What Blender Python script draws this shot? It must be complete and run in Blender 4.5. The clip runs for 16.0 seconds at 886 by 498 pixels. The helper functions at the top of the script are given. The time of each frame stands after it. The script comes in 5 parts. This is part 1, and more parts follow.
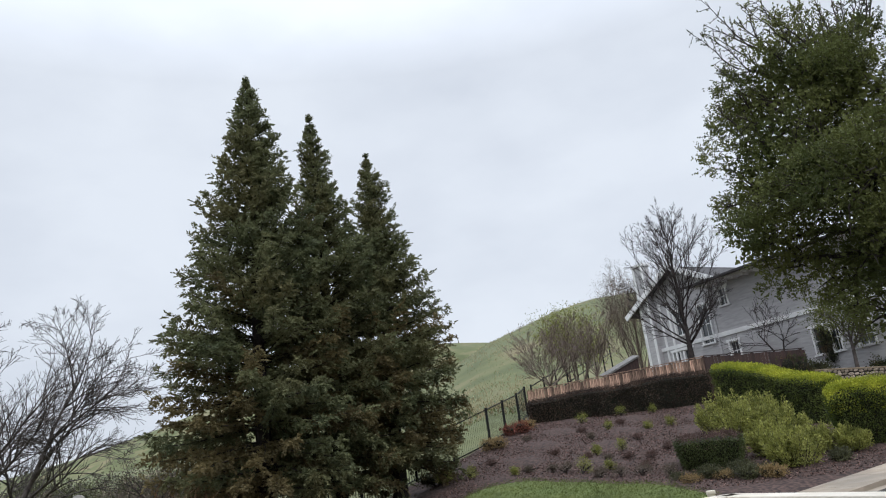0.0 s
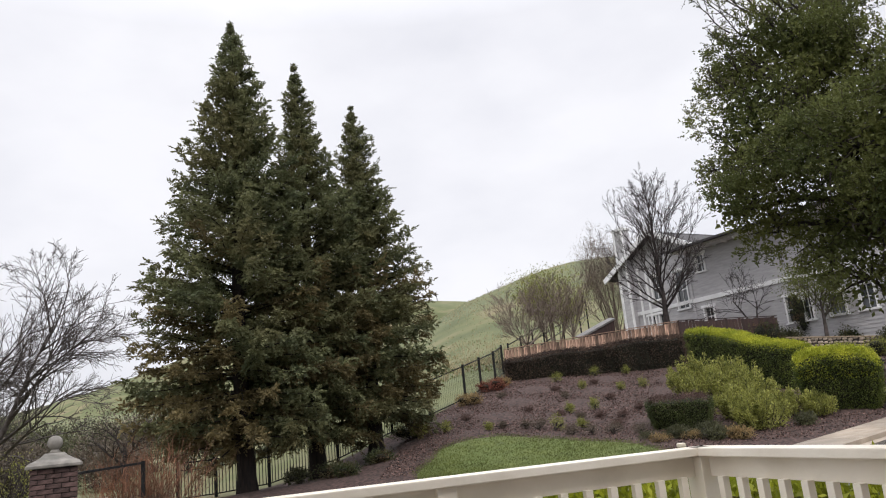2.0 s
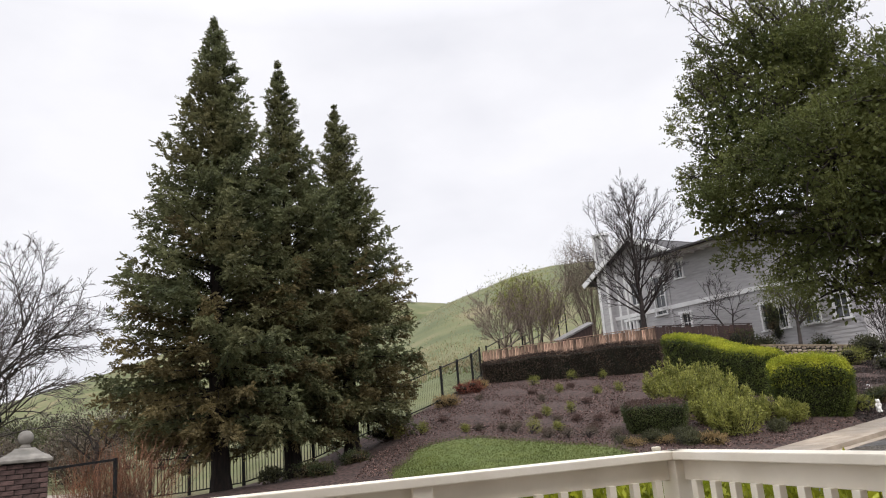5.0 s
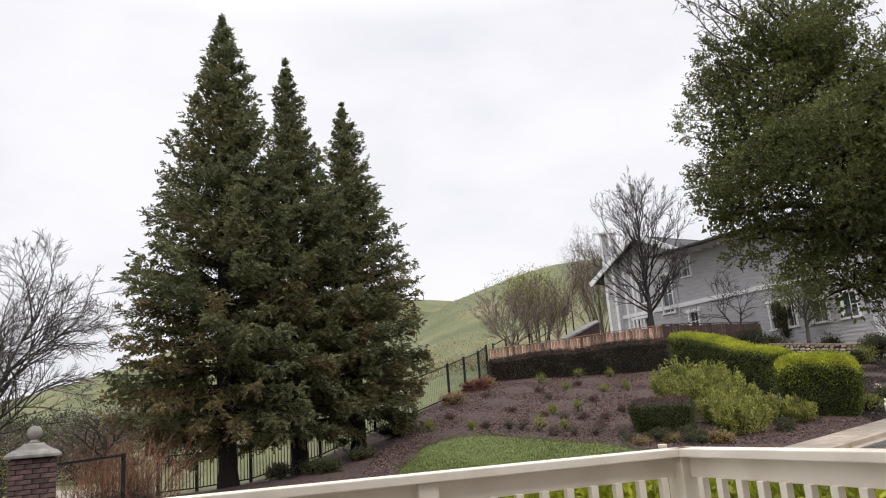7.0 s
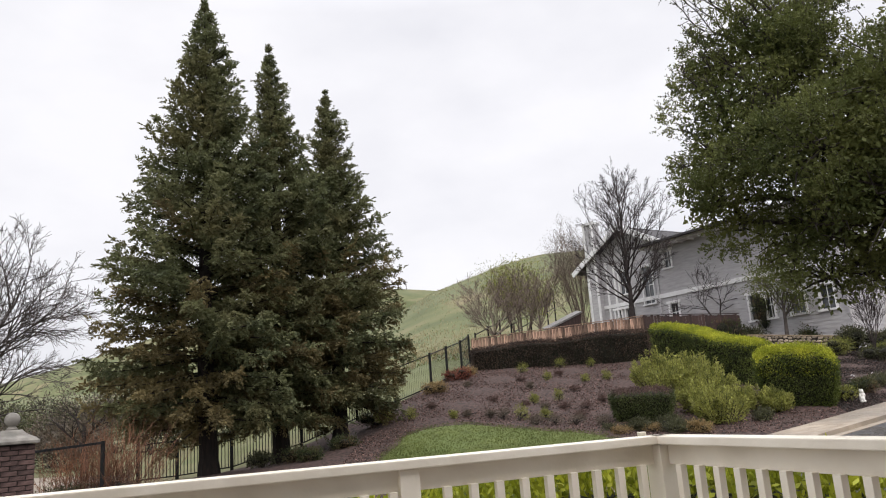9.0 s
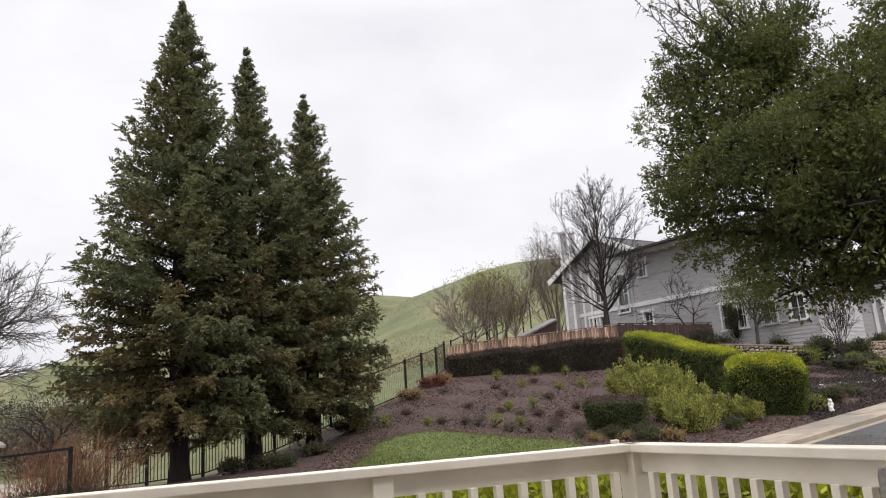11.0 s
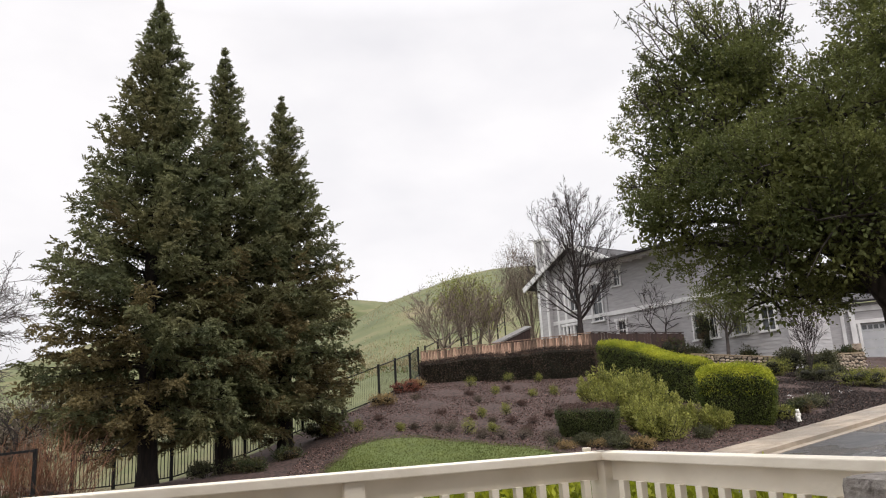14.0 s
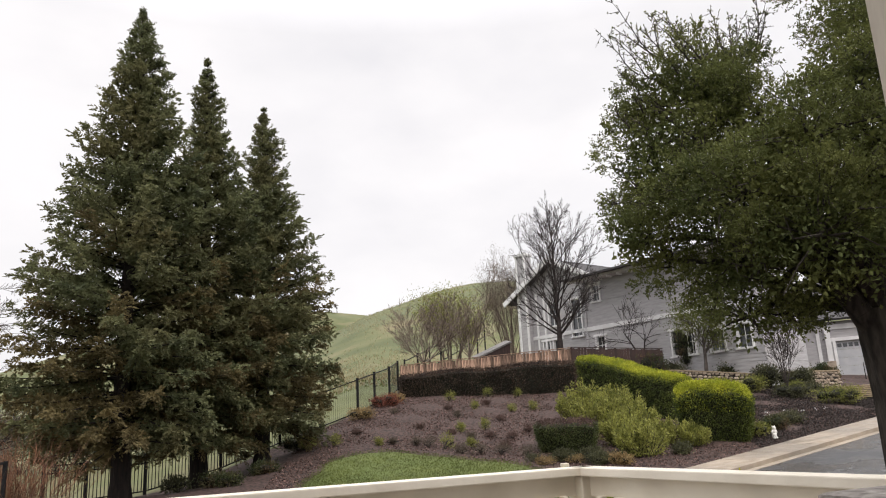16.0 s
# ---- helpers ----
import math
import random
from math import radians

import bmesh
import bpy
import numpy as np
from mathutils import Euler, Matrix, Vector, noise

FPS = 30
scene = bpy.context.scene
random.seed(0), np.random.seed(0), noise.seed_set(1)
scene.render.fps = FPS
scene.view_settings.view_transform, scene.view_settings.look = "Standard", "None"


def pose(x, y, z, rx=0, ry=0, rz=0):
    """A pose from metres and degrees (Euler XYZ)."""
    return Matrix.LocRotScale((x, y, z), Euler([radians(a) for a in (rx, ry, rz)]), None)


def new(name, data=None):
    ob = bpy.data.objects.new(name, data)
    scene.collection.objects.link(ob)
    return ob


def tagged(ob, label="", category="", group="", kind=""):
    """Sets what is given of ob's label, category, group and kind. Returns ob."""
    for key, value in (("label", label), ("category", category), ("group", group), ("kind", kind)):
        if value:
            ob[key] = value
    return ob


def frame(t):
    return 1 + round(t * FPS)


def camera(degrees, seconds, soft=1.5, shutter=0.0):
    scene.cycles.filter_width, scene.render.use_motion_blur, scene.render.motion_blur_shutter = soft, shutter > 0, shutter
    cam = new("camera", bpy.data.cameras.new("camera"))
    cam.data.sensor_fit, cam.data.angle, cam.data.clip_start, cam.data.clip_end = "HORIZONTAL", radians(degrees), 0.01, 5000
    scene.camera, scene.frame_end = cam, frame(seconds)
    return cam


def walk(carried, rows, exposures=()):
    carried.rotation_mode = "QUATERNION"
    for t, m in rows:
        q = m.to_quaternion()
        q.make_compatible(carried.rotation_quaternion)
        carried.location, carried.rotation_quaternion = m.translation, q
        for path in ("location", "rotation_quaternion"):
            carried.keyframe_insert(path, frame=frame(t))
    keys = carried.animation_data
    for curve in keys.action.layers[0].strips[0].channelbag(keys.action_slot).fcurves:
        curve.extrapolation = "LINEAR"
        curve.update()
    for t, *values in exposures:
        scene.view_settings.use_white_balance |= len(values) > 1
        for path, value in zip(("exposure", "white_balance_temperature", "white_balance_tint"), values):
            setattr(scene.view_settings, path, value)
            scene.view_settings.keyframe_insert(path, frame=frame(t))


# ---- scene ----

cam = camera(62.0, 16.0, soft=1.1)
# seconds, eye x y z, Euler degrees
ROWS = [
    (0.0, 0.03, 0.0, 2.080, 106.545, 7.002, 5.439),
    (0.5, 0.02, 0.0, 2.060, 106.046, 6.690, 5.044),
    (1.0, 0.01, 0.0, 2.040, 104.700, 6.165, 4.847),
    (1.5, 0.005, 0.0, 2.030, 103.624, 5.757, 4.311),
    (2.0, 0.0, 0.0, 2.028, 103.101, 5.445, 3.516),
    (2.5, -0.004, 0.0, 2.026, 103.068, 5.340, 2.601),
    (3.0, -0.008, 0.0, 2.025, 103.238, 5.281, 1.667),
    (3.5, -0.008, 0.0, 2.025, 103.285, 5.201, 1.287),
    (4.0, -0.008, 0.0, 2.025, 103.270, 5.058, 1.340),
    (4.5, -0.006, 0.0, 2.022, 103.149, 4.793, 1.542),
    (7.0, 0.0, 0.0, 2.012, 102.930, 4.312, 2.262),
    (7.5, 0.0, 0.0, 2.005, 102.691, 4.376, 2.118),
    (8.0, 0.0, 0.0, 2.000, 102.365, 4.278, 1.819),
    (8.5, 0.0, 0.0, 2.000, 102.138, 4.226, 1.381),
    (9.0, 0.0, 0.0, 2.000, 102.031, 4.108, 0.875),
    (11.5, 0.0, 0.0, 2.000, 102.508, 3.640, -1.433),
    (12.0, 0.0, 0.0, 2.000, 102.562, 3.460, -1.746),
    (12.5, 0.0, 0.0, 2.000, 102.614, 3.399, -2.015),
    (13.0, 0.0, 0.0, 2.000, 102.620, 3.257, -2.291),
    (13.5, 0.0, 0.0, 2.000, 102.626, 3.190, -2.659),
    (14.0, 0.0, 0.0, 2.000, 102.731, 3.126, -3.113),
    (14.5, 0.0, 0.0, 2.000, 102.945, 3.092, -3.563),
    (15.0, 0.0, 0.0, 2.000, 103.209, 2.949, -3.974),
    (15.5, 0.0, 0.0, 2.000, 103.500, 2.833, -4.363),
    (16.0, 0.0, 0.0, 2.000, 103.721, 2.767, -4.718),
]
EXPOSURES = [(0.0, -0.03, 6050, 10), (0.5, 0.05, 6250, 11), (1.0, 0.10, 6450, 13), (1.6, 0.16, 6500, 14), (2.6, 0.21, 6520, 14), (11.5, 0.22, 6650, 14), (16.0, 0.24, 6800, 14)]
walk(cam, [(t, pose(*r)) for t, *r in ROWS], EXPOSURES)

# ---- light: overcast sky and a wide soft sun ----
world = bpy.data.worlds.new("overcast_sky")
scene.world = world
world.use_nodes = True
wn, wl = world.node_tree.nodes, world.node_tree.links
wn.clear()
w_out = wn.new("ShaderNodeOutputWorld")
w_bg = wn.new("ShaderNodeBackground")
w_sky = wn.new("ShaderNodeTexSky")
w_sky.sky_type, w_sky.sun_disc = "NISHITA", False
w_sky.sun_elevation, w_sky.sun_rotation = radians(48), radians(200)
w_sky.air_density, w_sky.dust_density = 1.0, 4.0
w_scale = wn.new("ShaderNodeMix")
w_scale.data_type, w_scale.blend_type = "RGBA", "MULTIPLY"
w_scale.inputs[0].default_value = 1.0
w_scale.inputs[7].default_value = (0.1, 0.1, 0.1, 1)
w_co = wn.new("ShaderNodeTexCoord")
w_map = wn.new("ShaderNodeMapping")
w_map.inputs["Scale"].default_value = (1.0, 1.0, 2.0)
w_map.inputs["Rotation"].default_value = (0.0, 0.25, 0.4)
w_noise = wn.new("ShaderNodeTexNoise")
w_noise.inputs["Scale"].default_value, w_noise.inputs["Detail"].default_value = 2.6, 5.0
w_noise.inputs["Roughness"].default_value = 0.5
w_ramp = wn.new("ShaderNodeValToRGB")
w_ramp.color_ramp.elements[0].position, w_ramp.color_ramp.elements[0].color = 0.36, (0.79, 0.815, 0.855, 1)
w_ramp.color_ramp.elements[1].position, w_ramp.color_ramp.elements[1].color = 0.60, (0.918, 0.94, 0.965, 1)
w_mix = wn.new("ShaderNodeMix")
w_mix.data_type = "RGBA"
w_mix.inputs[0].default_value = 0.93
wl.new(w_co.outputs["Generated"], w_map.inputs["Vector"])
wl.new(w_map.outputs["Vector"], w_noise.inputs["Vector"])
wl.new(w_noise.outputs["Fac"], w_ramp.inputs["Fac"])
wl.new(w_sky.outputs["Color"], w_scale.inputs[6])
wl.new(w_scale.outputs[2], w_mix.inputs[6])
wl.new(w_ramp.outputs["Color"], w_mix.inputs[7])
# an overcast dome grows brighter towards the zenith
w_sep = wn.new("ShaderNodeSeparateXYZ")
w_up = wn.new("ShaderNodeMapRange")
w_up.inputs[1].default_value, w_up.inputs[2].default_value = 0.5, 1.0
w_up.inputs[3].default_value, w_up.inputs[4].default_value = 1.0, 3.2
w_dome = wn.new("ShaderNodeMix")
w_dome.data_type, w_dome.blend_type = "RGBA", "MULTIPLY"
w_dome.inputs[0].default_value = 1.0
wl.new(w_co.outputs["Generated"], w_sep.inputs[0])
wl.new(w_sep.outputs["Z"], w_up.inputs[0])
wl.new(w_mix.outputs[2], w_dome.inputs[6])
wl.new(w_up.outputs[0], w_dome.inputs[7])
wl.new(w_dome.outputs[2], w_bg.inputs["Color"])
w_bg.inputs["Strength"].default_value = 0.95
wl.new(w_bg.outputs["Background"], w_out.inputs["Surface"])
sun = new("sun", bpy.data.lights.new("sun", "SUN"))
sun.data.energy, sun.data.angle, sun.data.color = 1.3, radians(40), (1.0, 0.97, 0.92)
sun.rotation_euler = (radians(42), 0, radians(20))


# ---- materials ----
def material(name, stops, scale=5.0, rough=0.8, bump=0.0, bump_scale=None, metal=0.0, stretch=(1, 1, 1), vary=0.0, vary_by="",
             patch=None, patch_scale=0.6, spread=(0.35, 0.65), spec=0.4, through_light=0.0, attribute=None, wet=None):
    """Noise-coloured surface: stops are the grain's colours, patch a second colour in larger stains."""
    m = bpy.data.materials.new(name)
    m.use_nodes = True
    n, l = m.node_tree.nodes, m.node_tree.links
    b = n["Principled BSDF"]
    out = n["Material Output"]
    co = n.new("ShaderNodeTexCoord")
    mp = n.new("ShaderNodeMapping")
    mp.inputs["Scale"].default_value = stretch
    l.new(co.outputs["Object"], mp.inputs["Vector"])
    tex = n.new("ShaderNodeTexNoise")
    tex.inputs["Scale"].default_value, tex.inputs["Detail"].default_value = scale, 6.0
    l.new(mp.outputs["Vector"], tex.inputs["Vector"])
    ramp = n.new("ShaderNodeValToRGB")
    e = ramp.color_ramp.elements
    e[0].position, e[1].position = spread
    e[0].color, e[1].color = (*stops[0], 1), (*stops[-1], 1)
    for k, c in enumerate(stops[1:-1]):
        mid = e.new(spread[0] + (spread[1] - spread[0]) * (k + 1) / (len(stops) - 1))
        mid.color = (*c, 1)
    l.new(tex.outputs["Fac"], ramp.inputs["Fac"])
    col = ramp.outputs["Color"]
    if patch:
        pt = n.new("ShaderNodeTexNoise")
        pt.inputs["Scale"].default_value, pt.inputs["Detail"].default_value = patch_scale, 3.0
        l.new(co.outputs["Object"], pt.inputs["Vector"])
        pr = n.new("ShaderNodeMapRange")
        pr.inputs[1].default_value, pr.inputs[2].default_value = 0.45, 0.65
        l.new(pt.outputs["Fac"], pr.inputs[0])
        mx = n.new("ShaderNodeMix")
        mx.data_type = "RGBA"
        l.new(pr.outputs[0], mx.inputs[0])
        l.new(col, mx.inputs[6])
        mx.inputs[7].default_value = (*patch, 1)
        col = mx.outputs[2]
    if attribute:
        at = n.new("ShaderNodeAttribute")
        at.attribute_name = attribute[0]
        t2 = n.new("ShaderNodeTexNoise")
        t2.inputs["Scale"].default_value, t2.inputs["Detail"].default_value = attribute[3], 8.0
        l.new(co.outputs["Object"], t2.inputs["Vector"])
        r2 = n.new("ShaderNodeValToRGB")
        r2.color_ramp.elements[0].position, r2.color_ramp.elements[1].position = 0.36, 0.66
        r2.color_ramp.elements[0].color, r2.color_ramp.elements[1].color = (*attribute[1], 1), (*attribute[2], 1)
        l.new(t2.outputs["Fac"], r2.inputs["Fac"])
        mx = n.new("ShaderNodeMix")
        mx.data_type = "RGBA"
        l.new(at.outputs["Fac"], mx.inputs[0])
        l.new(col, mx.inputs[6])
        l.new(r2.outputs["Color"], mx.inputs[7])
        col = mx.outputs[2]
    if vary:
        hs = n.new("ShaderNodeHueSaturation")
        if vary_by == "island":
            src = n.new("ShaderNodeNewGeometry").outputs["Random Per Island"]
        else:
            src = n.new("ShaderNodeObjectInfo").outputs["Random"]
        mr = n.new("ShaderNodeMapRange")
        mr.inputs[3].default_value, mr.inputs[4].default_value = 1 - vary, 1 + vary
        l.new(src, mr.inputs[0])
        l.new(mr.outputs[0], hs.inputs["Value"])
        l.new(col, hs.inputs["Color"])
        col = hs.outputs["Color"]
    l.new(col, b.inputs["Base Color"])
    b.inputs["Roughness"].default_value, b.inputs["Metallic"].default_value = rough, metal
    b.inputs["Specular IOR Level"].default_value = spec
    if wet:
        wt = n.new("ShaderNodeTexNoise")
        wt.inputs["Scale"].default_value, wt.inputs["Detail"].default_value = wet[2], 5.0
        l.new(mp.outputs["Vector"], wt.inputs["Vector"])
        wr = n.new("ShaderNodeMapRange")
        wr.inputs[1].default_value, wr.inputs[2].default_value = 0.38, 0.62
        wr.inputs[3].default_value, wr.inputs[4].default_value = wet[0], wet[1]
        l.new(wt.outputs["Fac"], wr.inputs[0])
        l.new(wr.outputs[0], b.inputs["Roughness"])
    if bump:
        bt = n.new("ShaderNodeTexNoise")
        bt.inputs["Scale"].default_value, bt.inputs["Detail"].default_value = bump_scale or scale * 2, 8.0
        l.new(mp.outputs["Vector"], bt.inputs["Vector"])
        bp = n.new("ShaderNodeBump")
        bp.inputs["Strength"].default_value, bp.inputs["Distance"].default_value = min(1.0, bump), 0.02 * max(1.0, bump)
        l.new(bt.outputs["Fac"], bp.inputs["Height"])
        l.new(bp.outputs["Normal"], b.inputs["Normal"])
    if through_light:
        tr = n.new("ShaderNodeBsdfTranslucent")
        l.new(col, tr.inputs["Color"])
        ms = n.new("ShaderNodeMixShader")
        ms.inputs[0].default_value = through_light
        l.new(b.outputs[0], ms.inputs[1])
        l.new(tr.outputs[0], ms.inputs[2])
        l.new(ms.outputs[0], out.inputs["Surface"])
    return m


def leafy(name, dark, light, patch=None, patch_scale=0.7, rough=0.55, scale=1.6, vary=0.35, thin=0.35):
    return material(name, (dark, light), scale=scale, rough=rough, vary=vary, vary_by="island", patch=patch, patch_scale=patch_scale, spec=0.3, through_light=thin)


GROUND = material("meadow_grass", ((0.080, 0.094, 0.038), (0.115, 0.124, 0.052), (0.185, 0.158, 0.088)), scale=0.09, rough=0.95, bump=1.0, bump_scale=1.4,
                  patch=(0.105, 0.120, 0.056), patch_scale=0.03, attribute=("bed", (0.015, 0.009, 0.0075), (0.092, 0.056, 0.047), 9.0))
MULCH = material("bark_mulch", ((0.030, 0.018, 0.015), (0.185, 0.116, 0.097)), scale=14, rough=0.85, vary=0.8, vary_by="island")
LAWN = material("lawn_turf", ((0.062, 0.084, 0.018), (0.108, 0.132, 0.032)), scale=3.0, rough=0.9, bump=0.6, bump_scale=40, patch=(0.09, 0.12, 0.03), patch_scale=0.9)
BLADE = leafy("grass_blade", (0.074, 0.096, 0.022), (0.130, 0.152, 0.040), scale=1.2, vary=0.2)
WHITE = material("cream_paint", ((0.86, 0.785, 0.655), (0.90, 0.835, 0.715)), scale=3.0, rough=0.45, bump=0.12, bump_scale=30, patch=(0.75, 0.68, 0.56), patch_scale=2.0)
TRIM = material("white_trim_paint", ((0.66, 0.66, 0.66), (0.78, 0.78, 0.78)), scale=2.0, rough=0.5, bump=0.1)
SIDING = material("grey_siding_paint", ((0.36, 0.352, 0.360), (0.455, 0.447, 0.455)), scale=1.5, rough=0.7, bump=0.2, bump_scale=12, stretch=(1, 1, 6))
ROOF = material("dark_shingle", ((0.03, 0.03, 0.035), (0.09, 0.085, 0.085)), scale=8, rough=0.9, bump=0.6)
GLASS = material("window_glass", ((0.03, 0.035, 0.04), (0.05, 0.055, 0.06)), scale=0.5, rough=0.06, spec=0.8)
IRON = material("black_iron", ((0.006, 0.006, 0.007), (0.016, 0.016, 0.016)), scale=20, rough=0.6, spec=0.2)
BOARD = material("redwood_board", ((0.10, 0.056, 0.040), (0.45, 0.295, 0.21)), scale=4.0, rough=0.8, bump=0.5, stretch=(6, 6, 0.6), vary=0.65)
BOARD_DARK = material("wet_dark_board", ((0.022, 0.011, 0.009), (0.05, 0.024, 0.019)), scale=3.0, rough=0.6, bump=0.5, stretch=(6, 6, 0.6), vary=0.3)
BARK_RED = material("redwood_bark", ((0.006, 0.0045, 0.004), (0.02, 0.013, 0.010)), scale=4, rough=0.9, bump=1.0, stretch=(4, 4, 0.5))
BARK_OAK = material("oak_bark", ((0.018, 0.015, 0.012), (0.07, 0.058, 0.048)), scale=6, rough=0.9, bump=1.0, stretch=(2, 2, 0.6))
BARK_GREY = material("bare_grey_bark", ((0.042, 0.034, 0.032), (0.10, 0.085, 0.078)), scale=6, rough=0.9, bump=0.5)
BARK_DARK = material("bare_dark_bark", ((0.016, 0.012, 0.012), (0.044, 0.034, 0.031)), scale=6, rough=0.9, bump=0.5)
BARK_TAN = material("brown_twigs", ((0.12, 0.092, 0.075), (0.21, 0.165, 0.135)), scale=6, rough=0.9)
RED_TWIG = material("orange_red_twigs", ((0.085, 0.038, 0.021), (0.20, 0.092, 0.047)), scale=2, rough=0.7, vary=0.4, vary_by="island")
NEEDLE = leafy("redwood_needles", (0.080, 0.096, 0.048), (0.178, 0.188, 0.090), patch=(0.150, 0.138, 0.064), patch_scale=0.45, scale=1.3, vary=0.28, rough=0.7, thin=0.45)
NEEDLE_OLD = leafy("old_brown_needles", (0.100, 0.083, 0.039), (0.20, 0.160, 0.072), scale=1.3, vary=0.28, rough=0.7, thin=0.45)
OAK_LEAF = leafy("oak_leaves", (0.070, 0.088, 0.026), (0.165, 0.178, 0.054), rough=0.68, scale=1.2, vary=0.22, thin=0.42)
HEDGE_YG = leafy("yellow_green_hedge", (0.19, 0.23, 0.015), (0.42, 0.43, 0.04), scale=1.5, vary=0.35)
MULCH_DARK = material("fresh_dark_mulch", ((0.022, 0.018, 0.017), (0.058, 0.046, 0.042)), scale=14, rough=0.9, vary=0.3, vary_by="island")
# darker side leaves: older growth, with natural shade put into the colour
HEDGE_YG_SIDE = leafy("hedge_older_shaded_leaves", (0.045, 0.065, 0.014), (0.12, 0.15, 0.03), scale=1.5, vary=0.35)
HEDGE_DK = leafy("dark_brown_hedge", (0.028, 0.019, 0.015), (0.102, 0.068, 0.050), scale=1.2, vary=0.5)
SHRUB_LG = leafy("light_green_shrub", (0.14, 0.152, 0.036), (0.32, 0.325, 0.085), scale=2.4, vary=0.42)
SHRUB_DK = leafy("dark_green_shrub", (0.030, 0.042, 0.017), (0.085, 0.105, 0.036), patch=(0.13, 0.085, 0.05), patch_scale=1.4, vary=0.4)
SHRUB_GREEN = leafy("deep_green_shrub", (0.036, 0.050, 0.018), (0.10, 0.122, 0.040), vary=0.35)
SHRUB_OLIVE = leafy("olive_shrub", (0.045, 0.048, 0.026), (0.11, 0.112, 0.055), scale=1.0, vary=0.4)
SHRUB_BROWN = leafy("brown_winter_shrub", (0.075, 0.060, 0.045), (0.17, 0.14, 0.105), scale=1.0, vary=0.4)
PLANT_YEL = leafy("yellow_green_plant", (0.13, 0.15, 0.03), (0.27, 0.27, 0.07), vary=0.3)
PLANT_RED = leafy("red_plant", (0.11, 0.03, 0.022), (0.24, 0.08, 0.05), vary=0.3)
PLANT_RUST = leafy("dull_rust_plant", (0.065, 0.040, 0.034), (0.15, 0.095, 0.078), vary=0.3)
PLANT_GOLD = leafy("straw_gold_plant", (0.19, 0.13, 0.06), (0.33, 0.24, 0.11), vary=0.3)
STRAW = leafy("dry_straw_grass", (0.22, 0.185, 0.10), (0.36, 0.31, 0.19), vary=0.2)
# near-black solid core: shade between the leaves put into its colour
CORE = material("core_shade", ((0.006, 0.007, 0.004), (0.02, 0.02, 0.012)), scale=5, rough=1.0)
BRICK = material("purple_brown_brick", ((0.045, 0.026, 0.024), (0.10, 0.062, 0.055)), scale=9, rough=0.85, bump=0.7, vary=0.4)
MORTAR = material("grey_mortar", ((0.03, 0.027, 0.024), (0.07, 0.062, 0.055)), scale=20, rough=0.95, bump=0.4)
CAST = material("cast_stone", ((0.14, 0.13, 0.115), (0.24, 0.225, 0.20)), scale=7, rough=0.85, bump=0.4, patch=(0.12, 0.115, 0.10), patch_scale=3)
GRANITE = material("grey_granite", ((0.15, 0.13, 0.115), (0.42, 0.385, 0.35)), scale=22, rough=0.75, bump=0.9, patch=(0.30, 0.27, 0.24), patch_scale=4)
CONCRETE = material("damp_concrete", ((0.24, 0.195, 0.145), (0.36, 0.30, 0.235)), scale=2.5, rough=0.7, bump=0.25, bump_scale=40, patch=(0.21, 0.18, 0.145), patch_scale=0.5, wet=(0.3, 0.8, 0.8))
ASPHALT = material("wet_asphalt", ((0.022, 0.022, 0.022), (0.062, 0.060, 0.058)), scale=30, rough=0.16, bump=0.35, bump_scale=60, patch=(0.030, 0.031, 0.033), patch_scale=0.5, spec=0.5, wet=(0.08, 0.5, 0.5))
STONE = material("tan_fieldstone", ((0.25, 0.20, 0.155), (0.46, 0.39, 0.31)), scale=3, rough=0.9, bump=0.5, vary=0.35)
STEP = material("tan_step_stone", ((0.22, 0.17, 0.11), (0.34, 0.27, 0.19)), scale=5, rough=0.85, bump=0.3)
STEP_GREY = material("weathered_grey_roof", ((0.16, 0.155, 0.15), (0.30, 0.29, 0.285)), scale=6, rough=0.85, bump=0.4)
STATUE = material("white_garden_stone", ((0.62, 0.60, 0.56), (0.78, 0.77, 0.74)), scale=10, rough=0.8, bump=0.3)
PETAL = material("white_petals", ((0.62, 0.62, 0.62), (0.75, 0.75, 0.75)), scale=10, rough=0.8)
DOOR_GREY = material("garage_door_paint", ((0.40, 0.41, 0.44), (0.47, 0.48, 0.50)), scale=2, rough=0.5)
COLUMN = material("pale_painted_wood", ((0.52, 0.46, 0.38), (0.68, 0.61, 0.52)), scale=2.5, rough=0.6, bump=0.25, stretch=(5, 5, 0.5))
DECK = material("grey_deck_boards", ((0.16, 0.14, 0.12), (0.26, 0.23, 0.20)), scale=3, rough=0.7, bump=0.3)


# ---- mesh tools ----
def mesh_of(name, verts, faces, mat):
    me = bpy.data.meshes.new(name)
    me.from_pydata([tuple(v) for v in verts], [], [tuple(f) for f in faces])
    me.materials.append(mat)
    return me


def quads(name, v4, mat):
    """A mesh of loose quads from an array (n, 4, 3)."""
    v4 = np.asarray(v4, dtype=np.float32)
    n = len(v4)
    me = bpy.data.meshes.new(name)
    me.vertices.add(4 * n)
    me.vertices.foreach_set("co", v4.reshape(-1))
    me.loops.add(4 * n)
    me.loops.foreach_set("vertex_index", np.arange(4 * n, dtype=np.int32))
    me.polygons.add(n)
    me.polygons.foreach_set("loop_start", np.arange(0, 4 * n, 4, dtype=np.int32))
    me.update(calc_edges=True)
    me.materials.append(mat)
    return me


def child(name, me, parent=None, label=""):
    ob = new(name, me)
    ob.parent = parent
    if label:
        ob["label"] = label
    return ob


